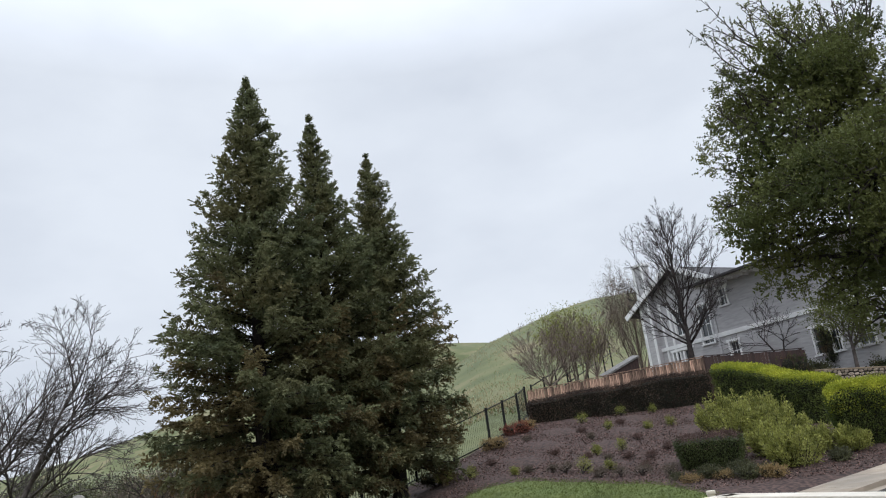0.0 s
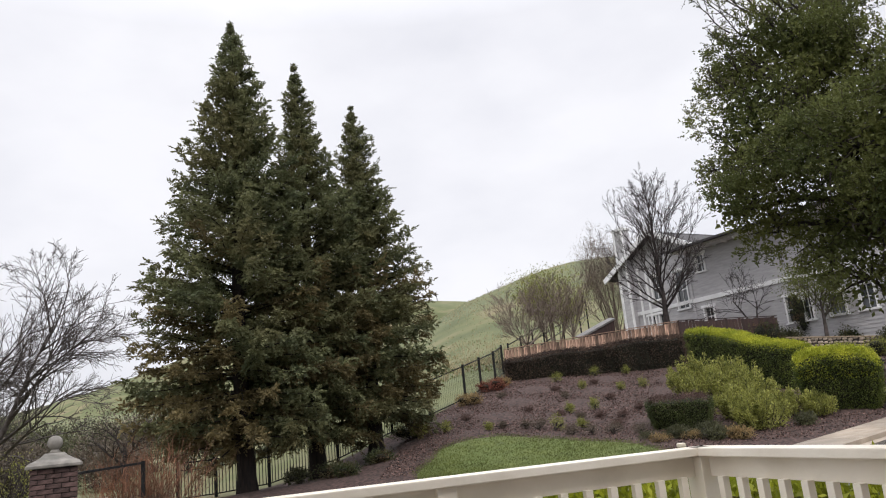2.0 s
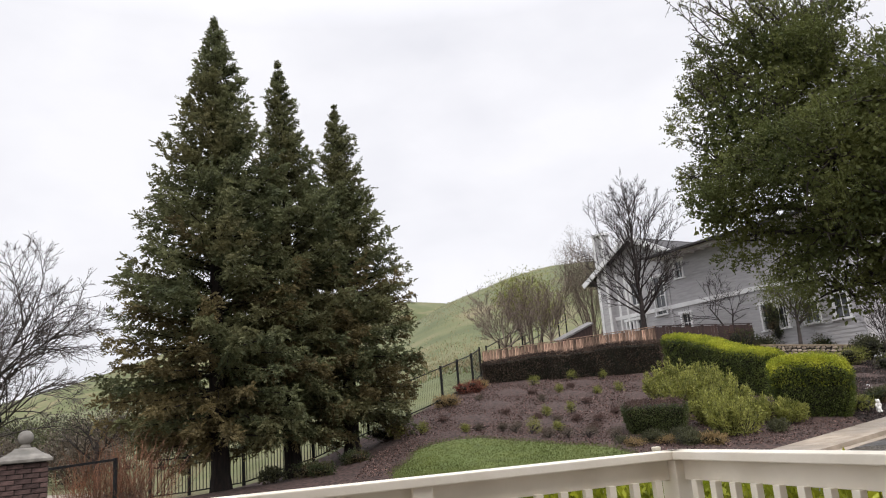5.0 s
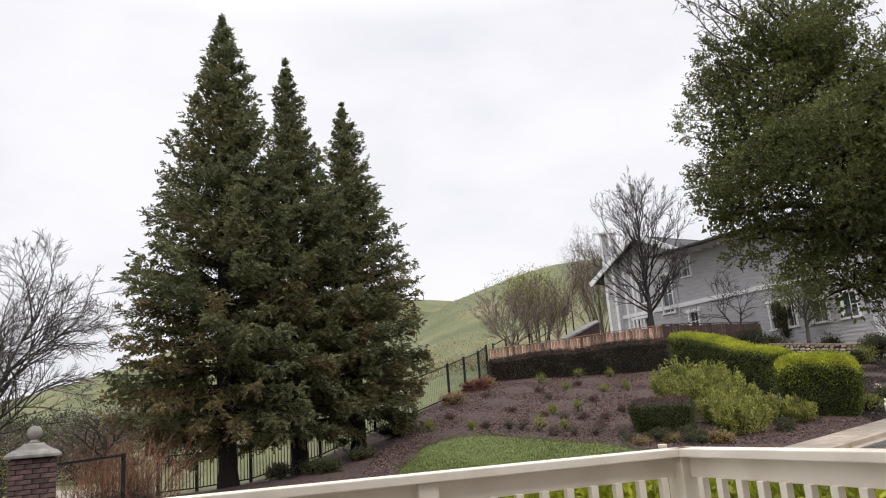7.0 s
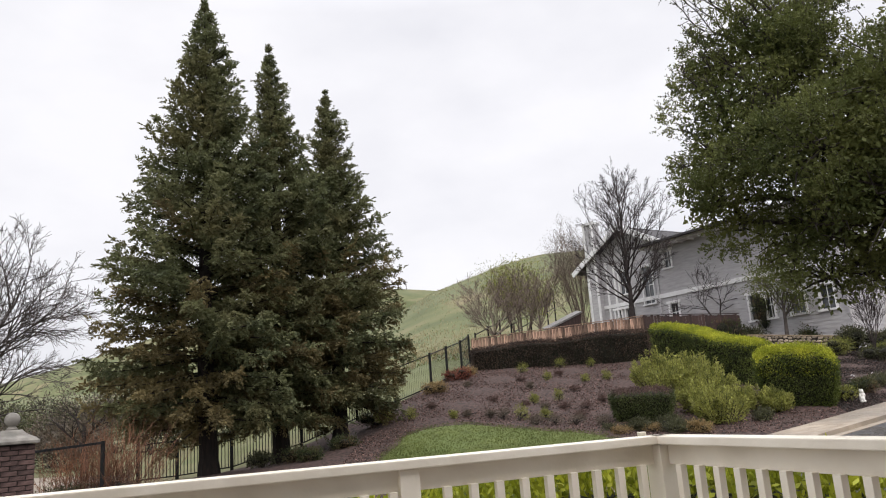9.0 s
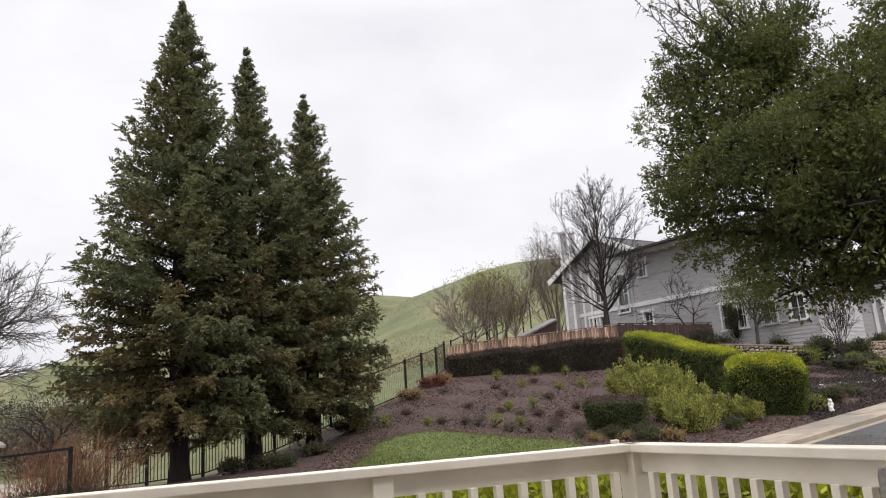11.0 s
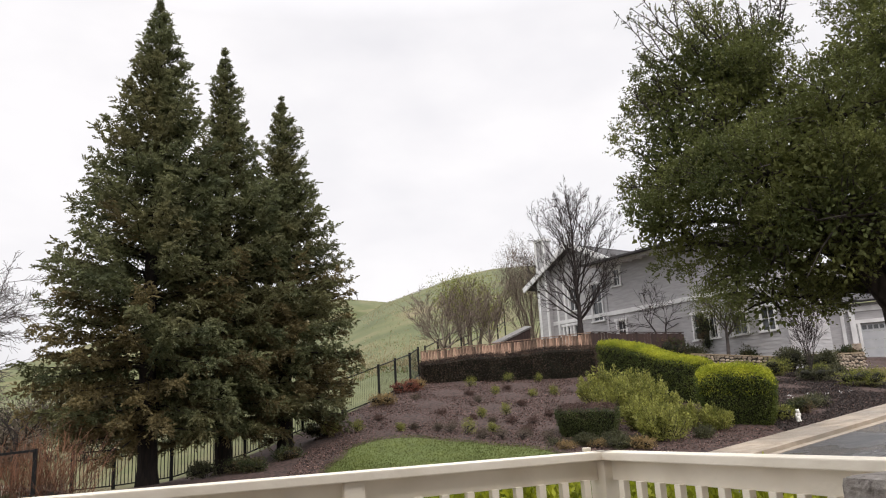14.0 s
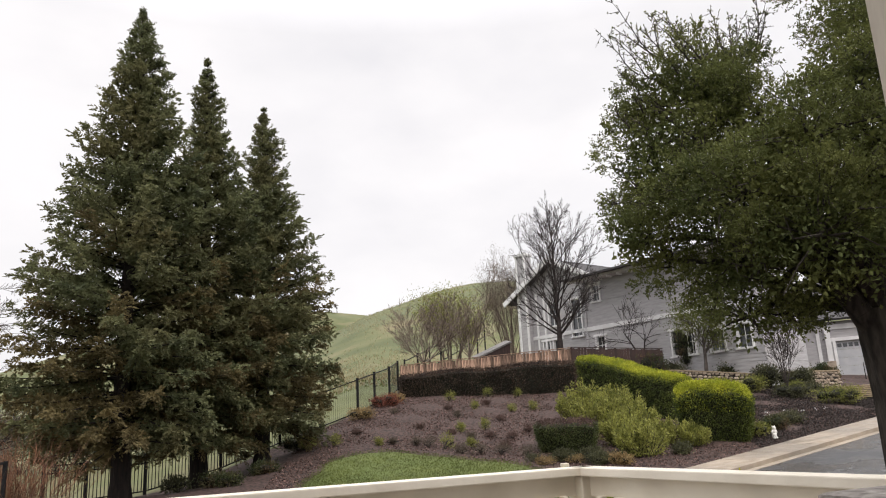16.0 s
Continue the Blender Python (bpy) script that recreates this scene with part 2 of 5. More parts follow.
def part(name, bm, mat, parent=None, label=""):
    me = bpy.data.meshes.new(name)
    bm.to_mesh(me)
    bm.free()
    me.materials.append(mat)
    return child(name, me, parent, label)


def thing(name, label, category, at=(0, 0, 0), turn=0.0, group="", kind=""):
    ob = new(name)
    ob.matrix_world = pose(*at, 0, 0, turn)
    ob.empty_display_size = 0.1
    return tagged(ob, label, category, group, kind)


def box(bm, c, s, rz=0.0, m=None, bevel=0.0):
    mat = Matrix.Translation(c) @ Matrix.Rotation(rz, 4, "Z") @ Matrix.Diagonal((*s, 1))
    if m is not None:
        mat = m @ mat
    r = bmesh.ops.create_cube(bm, size=1.0, matrix=mat)
    if bevel:
        edges = list({e for v in r["verts"] for e in v.link_edges})
        bmesh.ops.bevel(bm, geom=edges, offset=bevel, segments=2, affect="EDGES", profile=0.6)
    return bm


def boxed(c, s, bevel=0.0, rz=0.0):
    return box(bmesh.new(), c, s, rz, None, bevel)


def unit(a):
    return a / np.maximum(np.linalg.norm(a, axis=-1, keepdims=True), 1e-9)


def leaf_quads(c, d, length, width, rng, spin=1.0):
    """Rhombic leaves at c pointing along d."""
    n = len(c)
    d = unit(d)
    side = unit(np.cross(d, rng.normal(size=(n, 3)) * spin + np.array([0, 0, 1.0]) * (1 - spin)))
    length = np.asarray(length).reshape(-1, 1) if np.ndim(length) else length
    width = np.asarray(width).reshape(-1, 1) if np.ndim(width) else width
    out = np.empty((n, 4, 3))
    out[:, 0] = c
    out[:, 1] = c + d * length * 0.5 + side * width * 0.5
    out[:, 2] = c + d * length
    out[:, 3] = c + d * length * 0.5 - side * width * 0.5
    return out


def tubes(name, segs, mat, sides=5):
    """Tapered tubes from rows (x0 y0 z0 x1 y1 z1 r0 r1)."""
    s = np.asarray(segs, dtype=float)
    p0, p1, r0, r1 = s[:, 0:3], s[:, 3:6], s[:, 6:7], s[:, 7:8]
    d = unit(p1 - p0)
    a = unit(np.cross(d, np.where(np.abs(d[:, 2:3]) > 0.9, np.array([[1.0, 0, 0]]), np.array([[0, 0, 1.0]]))))
    b = np.cross(d, a)
    out = []
    for k in range(sides):
        t0, t1 = 2 * math.pi * k / sides, 2 * math.pi * (k + 1) / sides
        u0, u1 = a * math.cos(t0) + b * math.sin(t0), a * math.cos(t1) + b * math.sin(t1)
        out.append(np.stack([p0 + u0 * r0, p0 + u1 * r0, p1 + u1 * r1, p1 + u0 * r1], axis=1))
    return quads(name, np.concatenate(out), mat)


def sstep(a, b, x):
    t = np.clip((x - a) / (b - a), 0, 1)
    return t * t * (3 - 2 * t)


# ---- ground: one sheet to the horizon ----
ROAD_AT, ROAD_DIR = np.array([8.75, 20.85]), np.array([0.861, 0.509])
ROAD_OUT = np.array([0.509, -0.861])
WALKWAY, ROAD_WIDE = 1.35, 6.2


def slope(x, y):
    x, y = np.asarray(x, float), np.asarray(y, float)
    yy = 46 - np.log1p(np.exp(np.clip((46 - y) * 0.5, -40, 40))) / 0.5
    p = 0.8 + 0.19 * (yy - 22)
    p = p - 0.28 * np.maximum(0, -(x + 1.0)) * sstep(19, 29, y) - 0.055 * np.maximum(0, x - 15) * sstep(24, 40, y)
    z = 0.5 * (p + np.sqrt(p * p + 0.2))
    far = sstep(48, 230, y)
    near = np.interp(x, (-300.0, -60.0, -10.4, -3.0, 6.4, 14.5, 22.7, 27.5, 60.0, 140.0), (6.0, 14.0, 31.0, 34.8, 38.0, 40.9, 43.0, 43.8, 44.8, 30)) * (1 - sstep(240, 420, y))
    back = 80.8 * np.exp(-((x + 70) / 150) ** 2 / 2 - ((y - 520) / 120) ** 2 / 2) + 55 * np.exp(-((x - 420) / 200) ** 2 / 2 - ((y - 480) / 160) ** 2 / 2)
    hill = near - z + sstep(300, 480, y) * back + 26 * np.exp(-((x + 560) / 200) ** 2 / 2 - ((y - 520) / 170) ** 2 / 2)
    return z + far * hill


def height(x, y):
    x, y = np.asarray(x, float), np.asarray(y, float)
    z = slope(x, y)
    s = (x - ROAD_AT[0]) * ROAD_DIR[0] + (y - ROAD_AT[1]) * ROAD_DIR[1]
    q = (x - ROAD_AT[0]) * ROAD_OUT[0] + (y - ROAD_AT[1]) * ROAD_OUT[1]
    base = road_z(s) - 0.06
    k = sstep(-0.5, 0.1, q) * (1 - sstep(WALKWAY + ROAD_WIDE + 0.3, WALKWAY + ROAD_WIDE + 4.5, q))
    return z * (1 - k) + (base - 0.1 * sstep(0.8, 1.6, q)) * k


def road_z(s):
    s = np.asarray(s, float)
    return slope(ROAD_AT[0] + s * ROAD_DIR[0], ROAD_AT[1] + s * ROAD_DIR[1])


def hz(x, y):
    return float(height(x, y))


def fence_x(y):
    """Where the iron fence divides planted slope and meadow."""
    return np.interp(y, (0, 24, 28.8, 29.4, 30.8, 32.4, 39.5), (-13, -12.5, -8.6, -6.0, -4.0, -0.95, 1.05))


def spaced(lo, a, b, hi, fine):
    left = a - np.cumsum(fine * 1.09 ** np.arange(1, 200))
    right = b + np.cumsum(fine * 1.09 ** np.arange(1, 200))
    return np.concatenate([left[left > lo][::-1], np.arange(a, b, fine), right[right < hi]])


gx, gy = spaced(-1500, -14, 30, 1500, 0.32), spaced(-700, 6, 48, 1900, 0.32)
mx_, my_ = np.meshgrid(gx, gy)
mz_ = height(mx_, my_)
wob = 0.05 * np.sin(mx_ * 1.7 + 0.6 * my_) * np.sin(my_ * 1.3 - 0.4 * mx_) * sstep(18, 26, my_)
rq = (mx_ - ROAD_AT[0]) * ROAD_OUT[0] + (my_ - ROAD_AT[1]) * ROAD_OUT[1]
mz_ = mz_ + wob * (rq < -0.6)
nx_, ny_ = len(gx), len(gy)
idx = np.arange(nx_ * ny_).reshape(ny_, nx_)
me = bpy.data.meshes.new("ground")
me.vertices.add(nx_ * ny_)
me.vertices.foreach_set("co", np.stack([mx_, my_, mz_], -1).astype(np.float32).reshape(-1))
gf = np.stack([idx[:-1, :-1], idx[:-1, 1:], idx[1:, 1:], idx[1:, :-1]], -1).reshape(-1, 4)
me.loops.add(gf.size)
me.loops.foreach_set("vertex_index", gf.astype(np.int32).reshape(-1))
me.polygons.add(len(gf))
me.polygons.foreach_set("loop_start", np.arange(0, gf.size, 4, dtype=np.int32))
me.polygons.foreach_set("use_smooth", np.ones(len(gf), dtype=bool))
me.update(calc_edges=True)
bed = sstep(-0.25, 0.35, mx_ - fence_x(my_)) * (1 - sstep(48, 52, my_)) * sstep(-30, -25, my_)
bed = bed * (1 - sstep(45, 60, np.abs(mx_)))
at_ = me.attributes.new("bed", "FLOAT", "POINT")
at_.data.foreach_set("value", bed.astype(np.float32).reshape(-1))
me.materials.append(GROUND)
tagged(new("ground", me), "mulched garden slope running into green grassy hills", "ground", kind="structure")


def ribbon(name, q0, q1, lift, mat, label, s0=-40.0, s1=60.0, step=0.5, drop=0.25):
    """A strip along the road between two offsets, with its own thickness."""
    ss = np.arange(s0, s1 + step, step)
    v, f = [], []
    for s in ss:
        z = float(road_z(s)) + lift
        for q, dz in ((q0, -drop), (q0, 0), (q1, 0), (q1, -drop)):
            xy = ROAD_AT + s * ROAD_DIR + q * ROAD_OUT
            v.append((xy[0], xy[1], z + dz))
    for i in range(len(ss) - 1):
        for k in range(3):
            a = 4 * i + k
            f.append((a, a + 1, a + 5, a + 4))
    return tagged(new(name, mesh_of(name, v, f, mat)), label, name.split("_")[0], kind="structure")


ribbon("road", WALKWAY + 0.42, WALKWAY + ROAD_WIDE, -0.11, ASPHALT, "wet dark asphalt residential road climbing the slope")
ribbon("gutter", WALKWAY + 0.15, WALKWAY + 0.425, -0.10, CONCRETE, "pale damp concrete gutter beside the kerb")
ribbon("kerb", WALKWAY - 0.02, WALKWAY + 0.155, 0.012, CONCRETE, "damp concrete kerb along the road")
pavement = thing("pavement", "damp tan concrete pavement slabs beside the road", "pavement", kind="structure")
for k in range(34):
    s0 = -8 + 1.52 * k
    v = []
    for s in (s0, s0 + 1.508):
        for q in (0.0, WALKWAY - 0.03):
            xy = ROAD_AT + s * ROAD_DIR + q * ROAD_OUT
            v += [(xy[0], xy[1], float(road_z(s)) + 0.006), (xy[0], xy[1], float(road_z(s)) - 0.2)]
    child("slab", mesh_of("slab", v, [(0, 2, 6, 4), (0, 1, 3, 2), (4, 6, 7, 5), (0, 4, 5, 1), (2, 3, 7, 6)], CONCRETE), pavement)

# lawn: a turf sheet with blades
LAWN_AT = (0.8, 20.0)


def lawn_reach(a):
    """The lawn's radius towards the angle a: a bean with a bulge uphill."""
    deg = np.degrees(a) % 360
    return np.interp(deg, (0, 34, 44, 61, 80, 95, 109, 120, 133, 180, 270, 360), (4.2, 3.85, 3.72, 3.6, 4.0, 4.8, 5.0, 4.9, 3.8, 2.7, 4.5, 4.2)) * (1 + 0.012 * np.sin(11 * a + 1))


lv, lf = [], []
rings, spokes = 16, 72
for i in range(rings + 1):
    for j in range(spokes):
        a = 2 * math.pi * j / spokes
        r = i / rings * lawn_reach(a)
        x, y = LAWN_AT[0] + r * math.cos(a), LAWN_AT[1] + r * math.sin(a)
        lv.append((x, y, hz(x, y) + (0.05 if i < rings else -0.02)))
for i in range(rings):
    for j in range(spokes):
        k = (j + 1) % spokes
        lf.append((i * spokes + j, (i + 1) * spokes + j, (i + 1) * spokes + k, i * spokes + k))
tagged(new("lawn", mesh_of("lawn", lv, lf, LAWN)), "small rounded patch of green mown lawn", "lawn", kind="structure")
rng = np.random.default_rng(4)
n = 42000
a, r = rng.uniform(0, 2 * math.pi, n), np.sqrt(rng.uniform(0, 1, n)) * (1 + 0.03 * rng.normal(size=n))
r = r * lawn_reach(a)
bx, by = LAWN_AT[0] + r * np.cos(a), LAWN_AT[1] + r * np.sin(a)
c = np.stack([bx, by, height(bx, by) + 0.045], -1)
d = rng.normal(size=(n, 3)) * 0.45 + np.array([0, 0, 1.0])
tagged(new("grass", quads("grass", leaf_quads(c, d, rng.uniform(0.03, 0.06, n), 0.014, rng), BLADE)), "short green grass blades on the lawn", "grass", kind="stuff")


# ---- plants ----
def shell(rng, lobes, n):
    """Points near the surface of ellipsoids, with outward ways."""
    lobes = np.asarray(lobes, float)
    w = (lobes[:, 3] * lobes[:, 4] + lobes[:, 4] * lobes[:, 5] + lobes[:, 3] * lobes[:, 5])
    k = rng.choice(len(lobes), n, p=w / w.sum())
    u = unit(rng.normal(size=(n, 3)))
    rad = rng.uniform(0.0, 1.0, (n, 1)) ** 0.35 * (1 + 0.1 * rng.normal(size=(n, 1)))
    return lobes[k, :3] + u * rad * lobes[k, 3:6], u


def clumped(rng, c, u, per, spread):
    """Every point becomes a small cluster."""
    cc = np.repeat(c, per, axis=0) + rng.normal(size=(len(c) * per, 3)) * spread
    return cc, np.repeat(u, per, axis=0)


def redwood(at, tall, wide, seed, label, lean=(0.0, 0.0)):
    rng = np.random.default_rng(seed)
    tree = thing("redwood_tree", label, "tree", at, group="redwoods beside the fence")
    segs, steps = [], 26
    axis = lambda h: np.array([lean[0] * h / tall + 0.06 * math.sin(h * 0.5 + seed), lean[1] * h / tall, h])
    for i in range(steps):
        a, b = axis(tall * i / steps), axis(tall * (i + 1) / steps)
        ra, rb = 0.28 * (1 - i / steps) ** 0.9 + 0.012, 0.28 * (1 - (i + 1) / steps) ** 0.9 + 0.012
        segs.append((*a, *b, ra * (1.25 if i == 0 else 1), rb))
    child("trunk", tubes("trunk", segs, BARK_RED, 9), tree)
    twigs, cc, dd, ll, brown = [], [], [], [], []
    up = np.array([0, 0, 1.0])
    count = int(23 * tall)
    for i in range(count):
        f = 0.108 + 0.889 * ((i + rng.uniform()) / count) ** 1.05
        tier = (math.floor(f * tall / 0.66) + 0.5) * 0.66 / tall
        f = min(0.997, f + (tier - f) * (0.5 if f < 0.75 else 0.25))
        h = f * tall
        az = 2.39996 * i + rng.normal() * 0.4
        # clumps of longer boughs break the cone's outline
        lump = 0.92 + 0.09 * math.sin(2 * az + 9 * f + seed) * math.sin(23 * f + 2.1 * seed) + float(np.clip(rng.normal(), -1.5, 1.2)) * 0.07
        reach = float(np.interp(1 - f, (0.0, 0.03, 0.06, 0.15, 0.22, 0.32, 0.42, 0.6, 0.7, 0.84, 0.89), (0.0, 0.05, 0.12, 0.29, 0.36, 0.49, 0.67, 0.92, 1.0, 0.96, 0.80)))
        length = max(0.06, wide * reach * lump - 0.40 * min(1.0, (1 - f) * 5))
        out = np.array([math.cos(az), math.sin(az), 0.0])
        side = np.array([-out[1], out[0], 0.0])
        rise = 0.95 * f - 0.12 + rng.normal() * 0.10
        n = max(3, int(length * 3))
        t = np.linspace(0, 1, n + 1)[:, None]
        pts = axis(h) + out * length * t + up * (rise * length * t - 0.34 * length * t ** 2 * (1 - f) + 0.16 * length * t ** 4) + side * 0.06 * length * np.sin(3 * t + i)
        r = 0.035 * (1 - f * 0.6)
        for k in range(n):
            twigs.append((*pts[k], *pts[k + 1], r * (1 - k / n) + 0.006, r * (1 - (k + 1) / n) + 0.005))
        # side sprays, each a drooping flat frond of needles
        sprays = max(5, int(6 + length * 19))
        u = 1.0 - 0.85 * ((np.arange(sprays) + rng.uniform(0, 1, sprays)) / sprays) ** 1.1
        k = np.minimum(n - 1, (u * n).astype(int))
        q = pts[k] + (pts[k + 1] - pts[k]) * (u * n - k)[:, None] + rng.normal(size=(sprays, 3)) * 0.07 * min(1.0, length)
        sg = np.where(np.arange(sprays) % 2 == 0, 1.0, -1.0)[:, None]
        w = unit(out * rng.uniform(0.05, 0.9, (sprays, 1)) + side * sg * rng.uniform(0.1, 1.15, (sprays, 1)) + up * (rng.normal(size=(sprays, 1)) * 0.42 + 1.0 * f - 0.28))
        size = rng.uniform(0.22, 0.46, (sprays, 1)) * (0.26 + 0.74 * min(1.0, length / 1.1)) * (1.12 - 0.35 * u[:, None])
        flat = unit(np.cross(w, up + rng.normal(size=(sprays, 3)) * 0.45))
        old = rng.uniform() < 0.78 * (1 - 1.9 * f)
        m = 7
        for j in range(m):
            v = (j + 0.6) / m
            for hand in (1.0, -1.0):
                c = q + w * size * v - up * size * 0.34 * v * v * (1 - 0.85 * f) + rng.normal(size=(sprays, 3)) * 0.012
                cc.append(c)
                dd.append(w * 0.85 + flat * hand * (0.95 - 0.45 * v) + rng.normal(size=(sprays, 3)) * 0.16 - up * 0.12)
                ll.append((0.128 - 0.035 * v) * rng.uniform(0.8, 1.2, sprays) * (0.5 + 0.5 * min(1.0, length)))
                brown.append(np.full(sprays, old))
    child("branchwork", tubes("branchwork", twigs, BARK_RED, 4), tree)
    cc, dd, ll, brown = np.concatenate(cc), np.concatenate(dd), np.concatenate(ll), np.concatenate(brown)
    for name, pick, mat in (("crown", ~brown, NEEDLE), ("old_foliage", brown, NEEDLE_OLD)):
        child(name, quads(name, leaf_quads(cc[pick], dd[pick], ll[pick], ll[pick] * 0.47, rng, 0.7), mat), tree)["kind"] = "stuff"
    return tree


def grow(rng, p, d, length, r, level, spec, segs, tips):
    """Branches of a bare tree. spec rows: pieces, children, spread, length ratio, wiggle, lift."""
    pieces, kids, spread, ratio, wiggle, lift = spec[level]
    start = np.array(p, float)
    d = unit(np.array(d, float))
    pts, ways = [start], [d]
    for k in range(pieces):
        d = unit(d + rng.normal(size=3) * wiggle + np.array([0, 0, lift]))
        pts.append(pts[-1] + d * length / pieces)
        ways.append(d)
        thin = 0.9 if pieces >= 7 else 0.62
        r0, r1 = r * (1 - thin * k / pieces), r * (1 - thin * (k + 1) / pieces)
        segs.append((*pts[-2], *pts[-1], r0, r1))
    if level + 1 >= len(spec):
        tips.append((*pts[-1], *d))
        return
    for j in range(kids):
        low = 0.55 if level == 0 and pieces <= 4 else 0.16 if pieces == 10 else 0.22
        s = low + (1 - low) * (j + rng.uniform()) / kids
        k = min(pieces - 1, int(s * pieces))
        q = pts[k] + (pts[k + 1] - pts[k]) * (s * pieces - k)
        side = unit(np.cross(ways[k], rng.normal(size=3)))
        w = unit(ways[k] * math.cos(spread) + side * math.sin(spread))
        grow(rng, q, w, length * ratio * rng.uniform(0.7, 1.2) * ((1.12 - 0.4 * s) if pieces != 10 else (1.25 - 0.95 * s)), r * (1 - 0.6 * s) * (0.62 if pieces != 10 else 0.38), level + 1, spec, segs, tips)


def bare_tree(name, label, at, spec, length, r, mat, seed, stems=1, splay=0.0, buds=None, squash=(1, 1, 1), twig=0.006):
    rng = np.random.default_rng(seed)
    tree = thing(name, label, "tree", at)
    segs, tips = [], []
    for k in range(stems):
        a = 2 * math.pi * (k + rng.uniform() * 0.6) / stems
        lean = splay * (0.25 + 0.85 * rng.uniform()) if stems > 5 else splay
        d = (math.cos(a) * lean, math.sin(a) * lean, 1.0)
        grow(rng, (0.08 * math.cos(a) * (stems > 1), 0.08 * math.sin(a) * (stems > 1), -0.1), d, length * rng.uniform(0.85, 1.1), r, 0, spec, segs, tips)
    segs = np.array(segs)
    segs[:, 0:3] *= squash
    segs[:, 3:6] *= squash
    segs[:, 6:8] = np.maximum(segs[:, 6:8], twig)
    big = segs[:, 6] > r * 0.45
    child("trunk", tubes("trunk", segs[big], mat, 8), tree)
    child("branchwork", tubes("branchwork", segs[~big], mat, 3), tree)["kind"] = "stuff"
    if buds:
        tips = np.array(tips)
        c, u = clumped(rng, tips[:, :3] * squash, tips[:, 3:6], buds[1], buds[2])
        child("foliage", quads("foliage", leaf_quads(c, u + rng.normal(size=u.shape) * 0.9, buds[3], buds[3] * 0.5, rng), buds[0]), tree)["kind"] = "stuff"
    return tree


def upswept_tree(name, label, at, tall, fork, spread, limbs, mat, seed, twig, r=0.15, low=1.15, leader=True):
    """A leafless tree whose many limbs leave a short trunk and sweep upwards into an oval crown."""
    rng = np.random.default_rng(seed)
    tree = thing(name, label, "tree", at)
    stem, segs, tips = [], [], []
    top = tall * 0.86 if leader else fork
    pts = [np.array([0.03 * math.sin(2.1 * k), 0.03 * math.sin(1.3 * k + 1), -0.1 + (top + 0.1) * k / 12]) for k in range(13)]
    for k in range(12):
        z0, z1 = pts[k][2], pts[k + 1][2]
        rr = [r * (1 - 0.25 * min(1, z / fork)) if z < fork else r * 0.62 * max(0.06, 1 - (z - fork) / (tall - fork + 0.01)) for z in (z0, z1)]
        stem.append((*pts[k], *pts[k + 1], *rr))
    spec = [(9, 9, 0.5, 0.26, 0.035, 0.0), (5, 5, 0.5, 0.5, 0.06, 0.05), (3, 3, 0.5, 0.55, 0.08, 0.05), (2, 0, 0, 0, 0.10, 0.04)]
    for i in range(limbs):
        g = (i + rng.uniform()) / limbs
        h0 = fork + (tall - fork) * 0.74 * g ** 1.5 * (1 if leader else 0.05)
        az = 2.39996 * i + rng.normal() * 0.25
        tilt = low * (1 - 0.55 * g) * rng.uniform(0.55, 1.0) if leader else low * (0.12 + 0.88 * math.sqrt(rng.uniform()))
        d = (math.cos(az) * math.sin(tilt), math.sin(az) * math.sin(tilt), math.cos(tilt))
        room = (tall - h0) * rng.uniform(0.80, 1.0) * (1 - (0.38 if leader else 0.1) * tilt / low)
        length = min(room, spread / max(0.2, math.sin(tilt * 0.72)) * rng.uniform(0.82, 1.08))
        bend = [(9, spec[0][1], 0.55, 0.27, 0.035, 0.055 * tilt)] + spec[1:]
        grow(rng, (0, 0, h0), d, length, r * (0.30 - 0.14 * g), 0, bend, segs, tips)
    segs = np.array(segs)
    segs[:, 6:8] = np.maximum(segs[:, 6:8], twig)
    child("trunk", tubes("trunk", stem, mat, 9), tree)
    child("branchwork", tubes("branchwork", segs, mat, 3), tree)["kind"] = "stuff"
    return tree


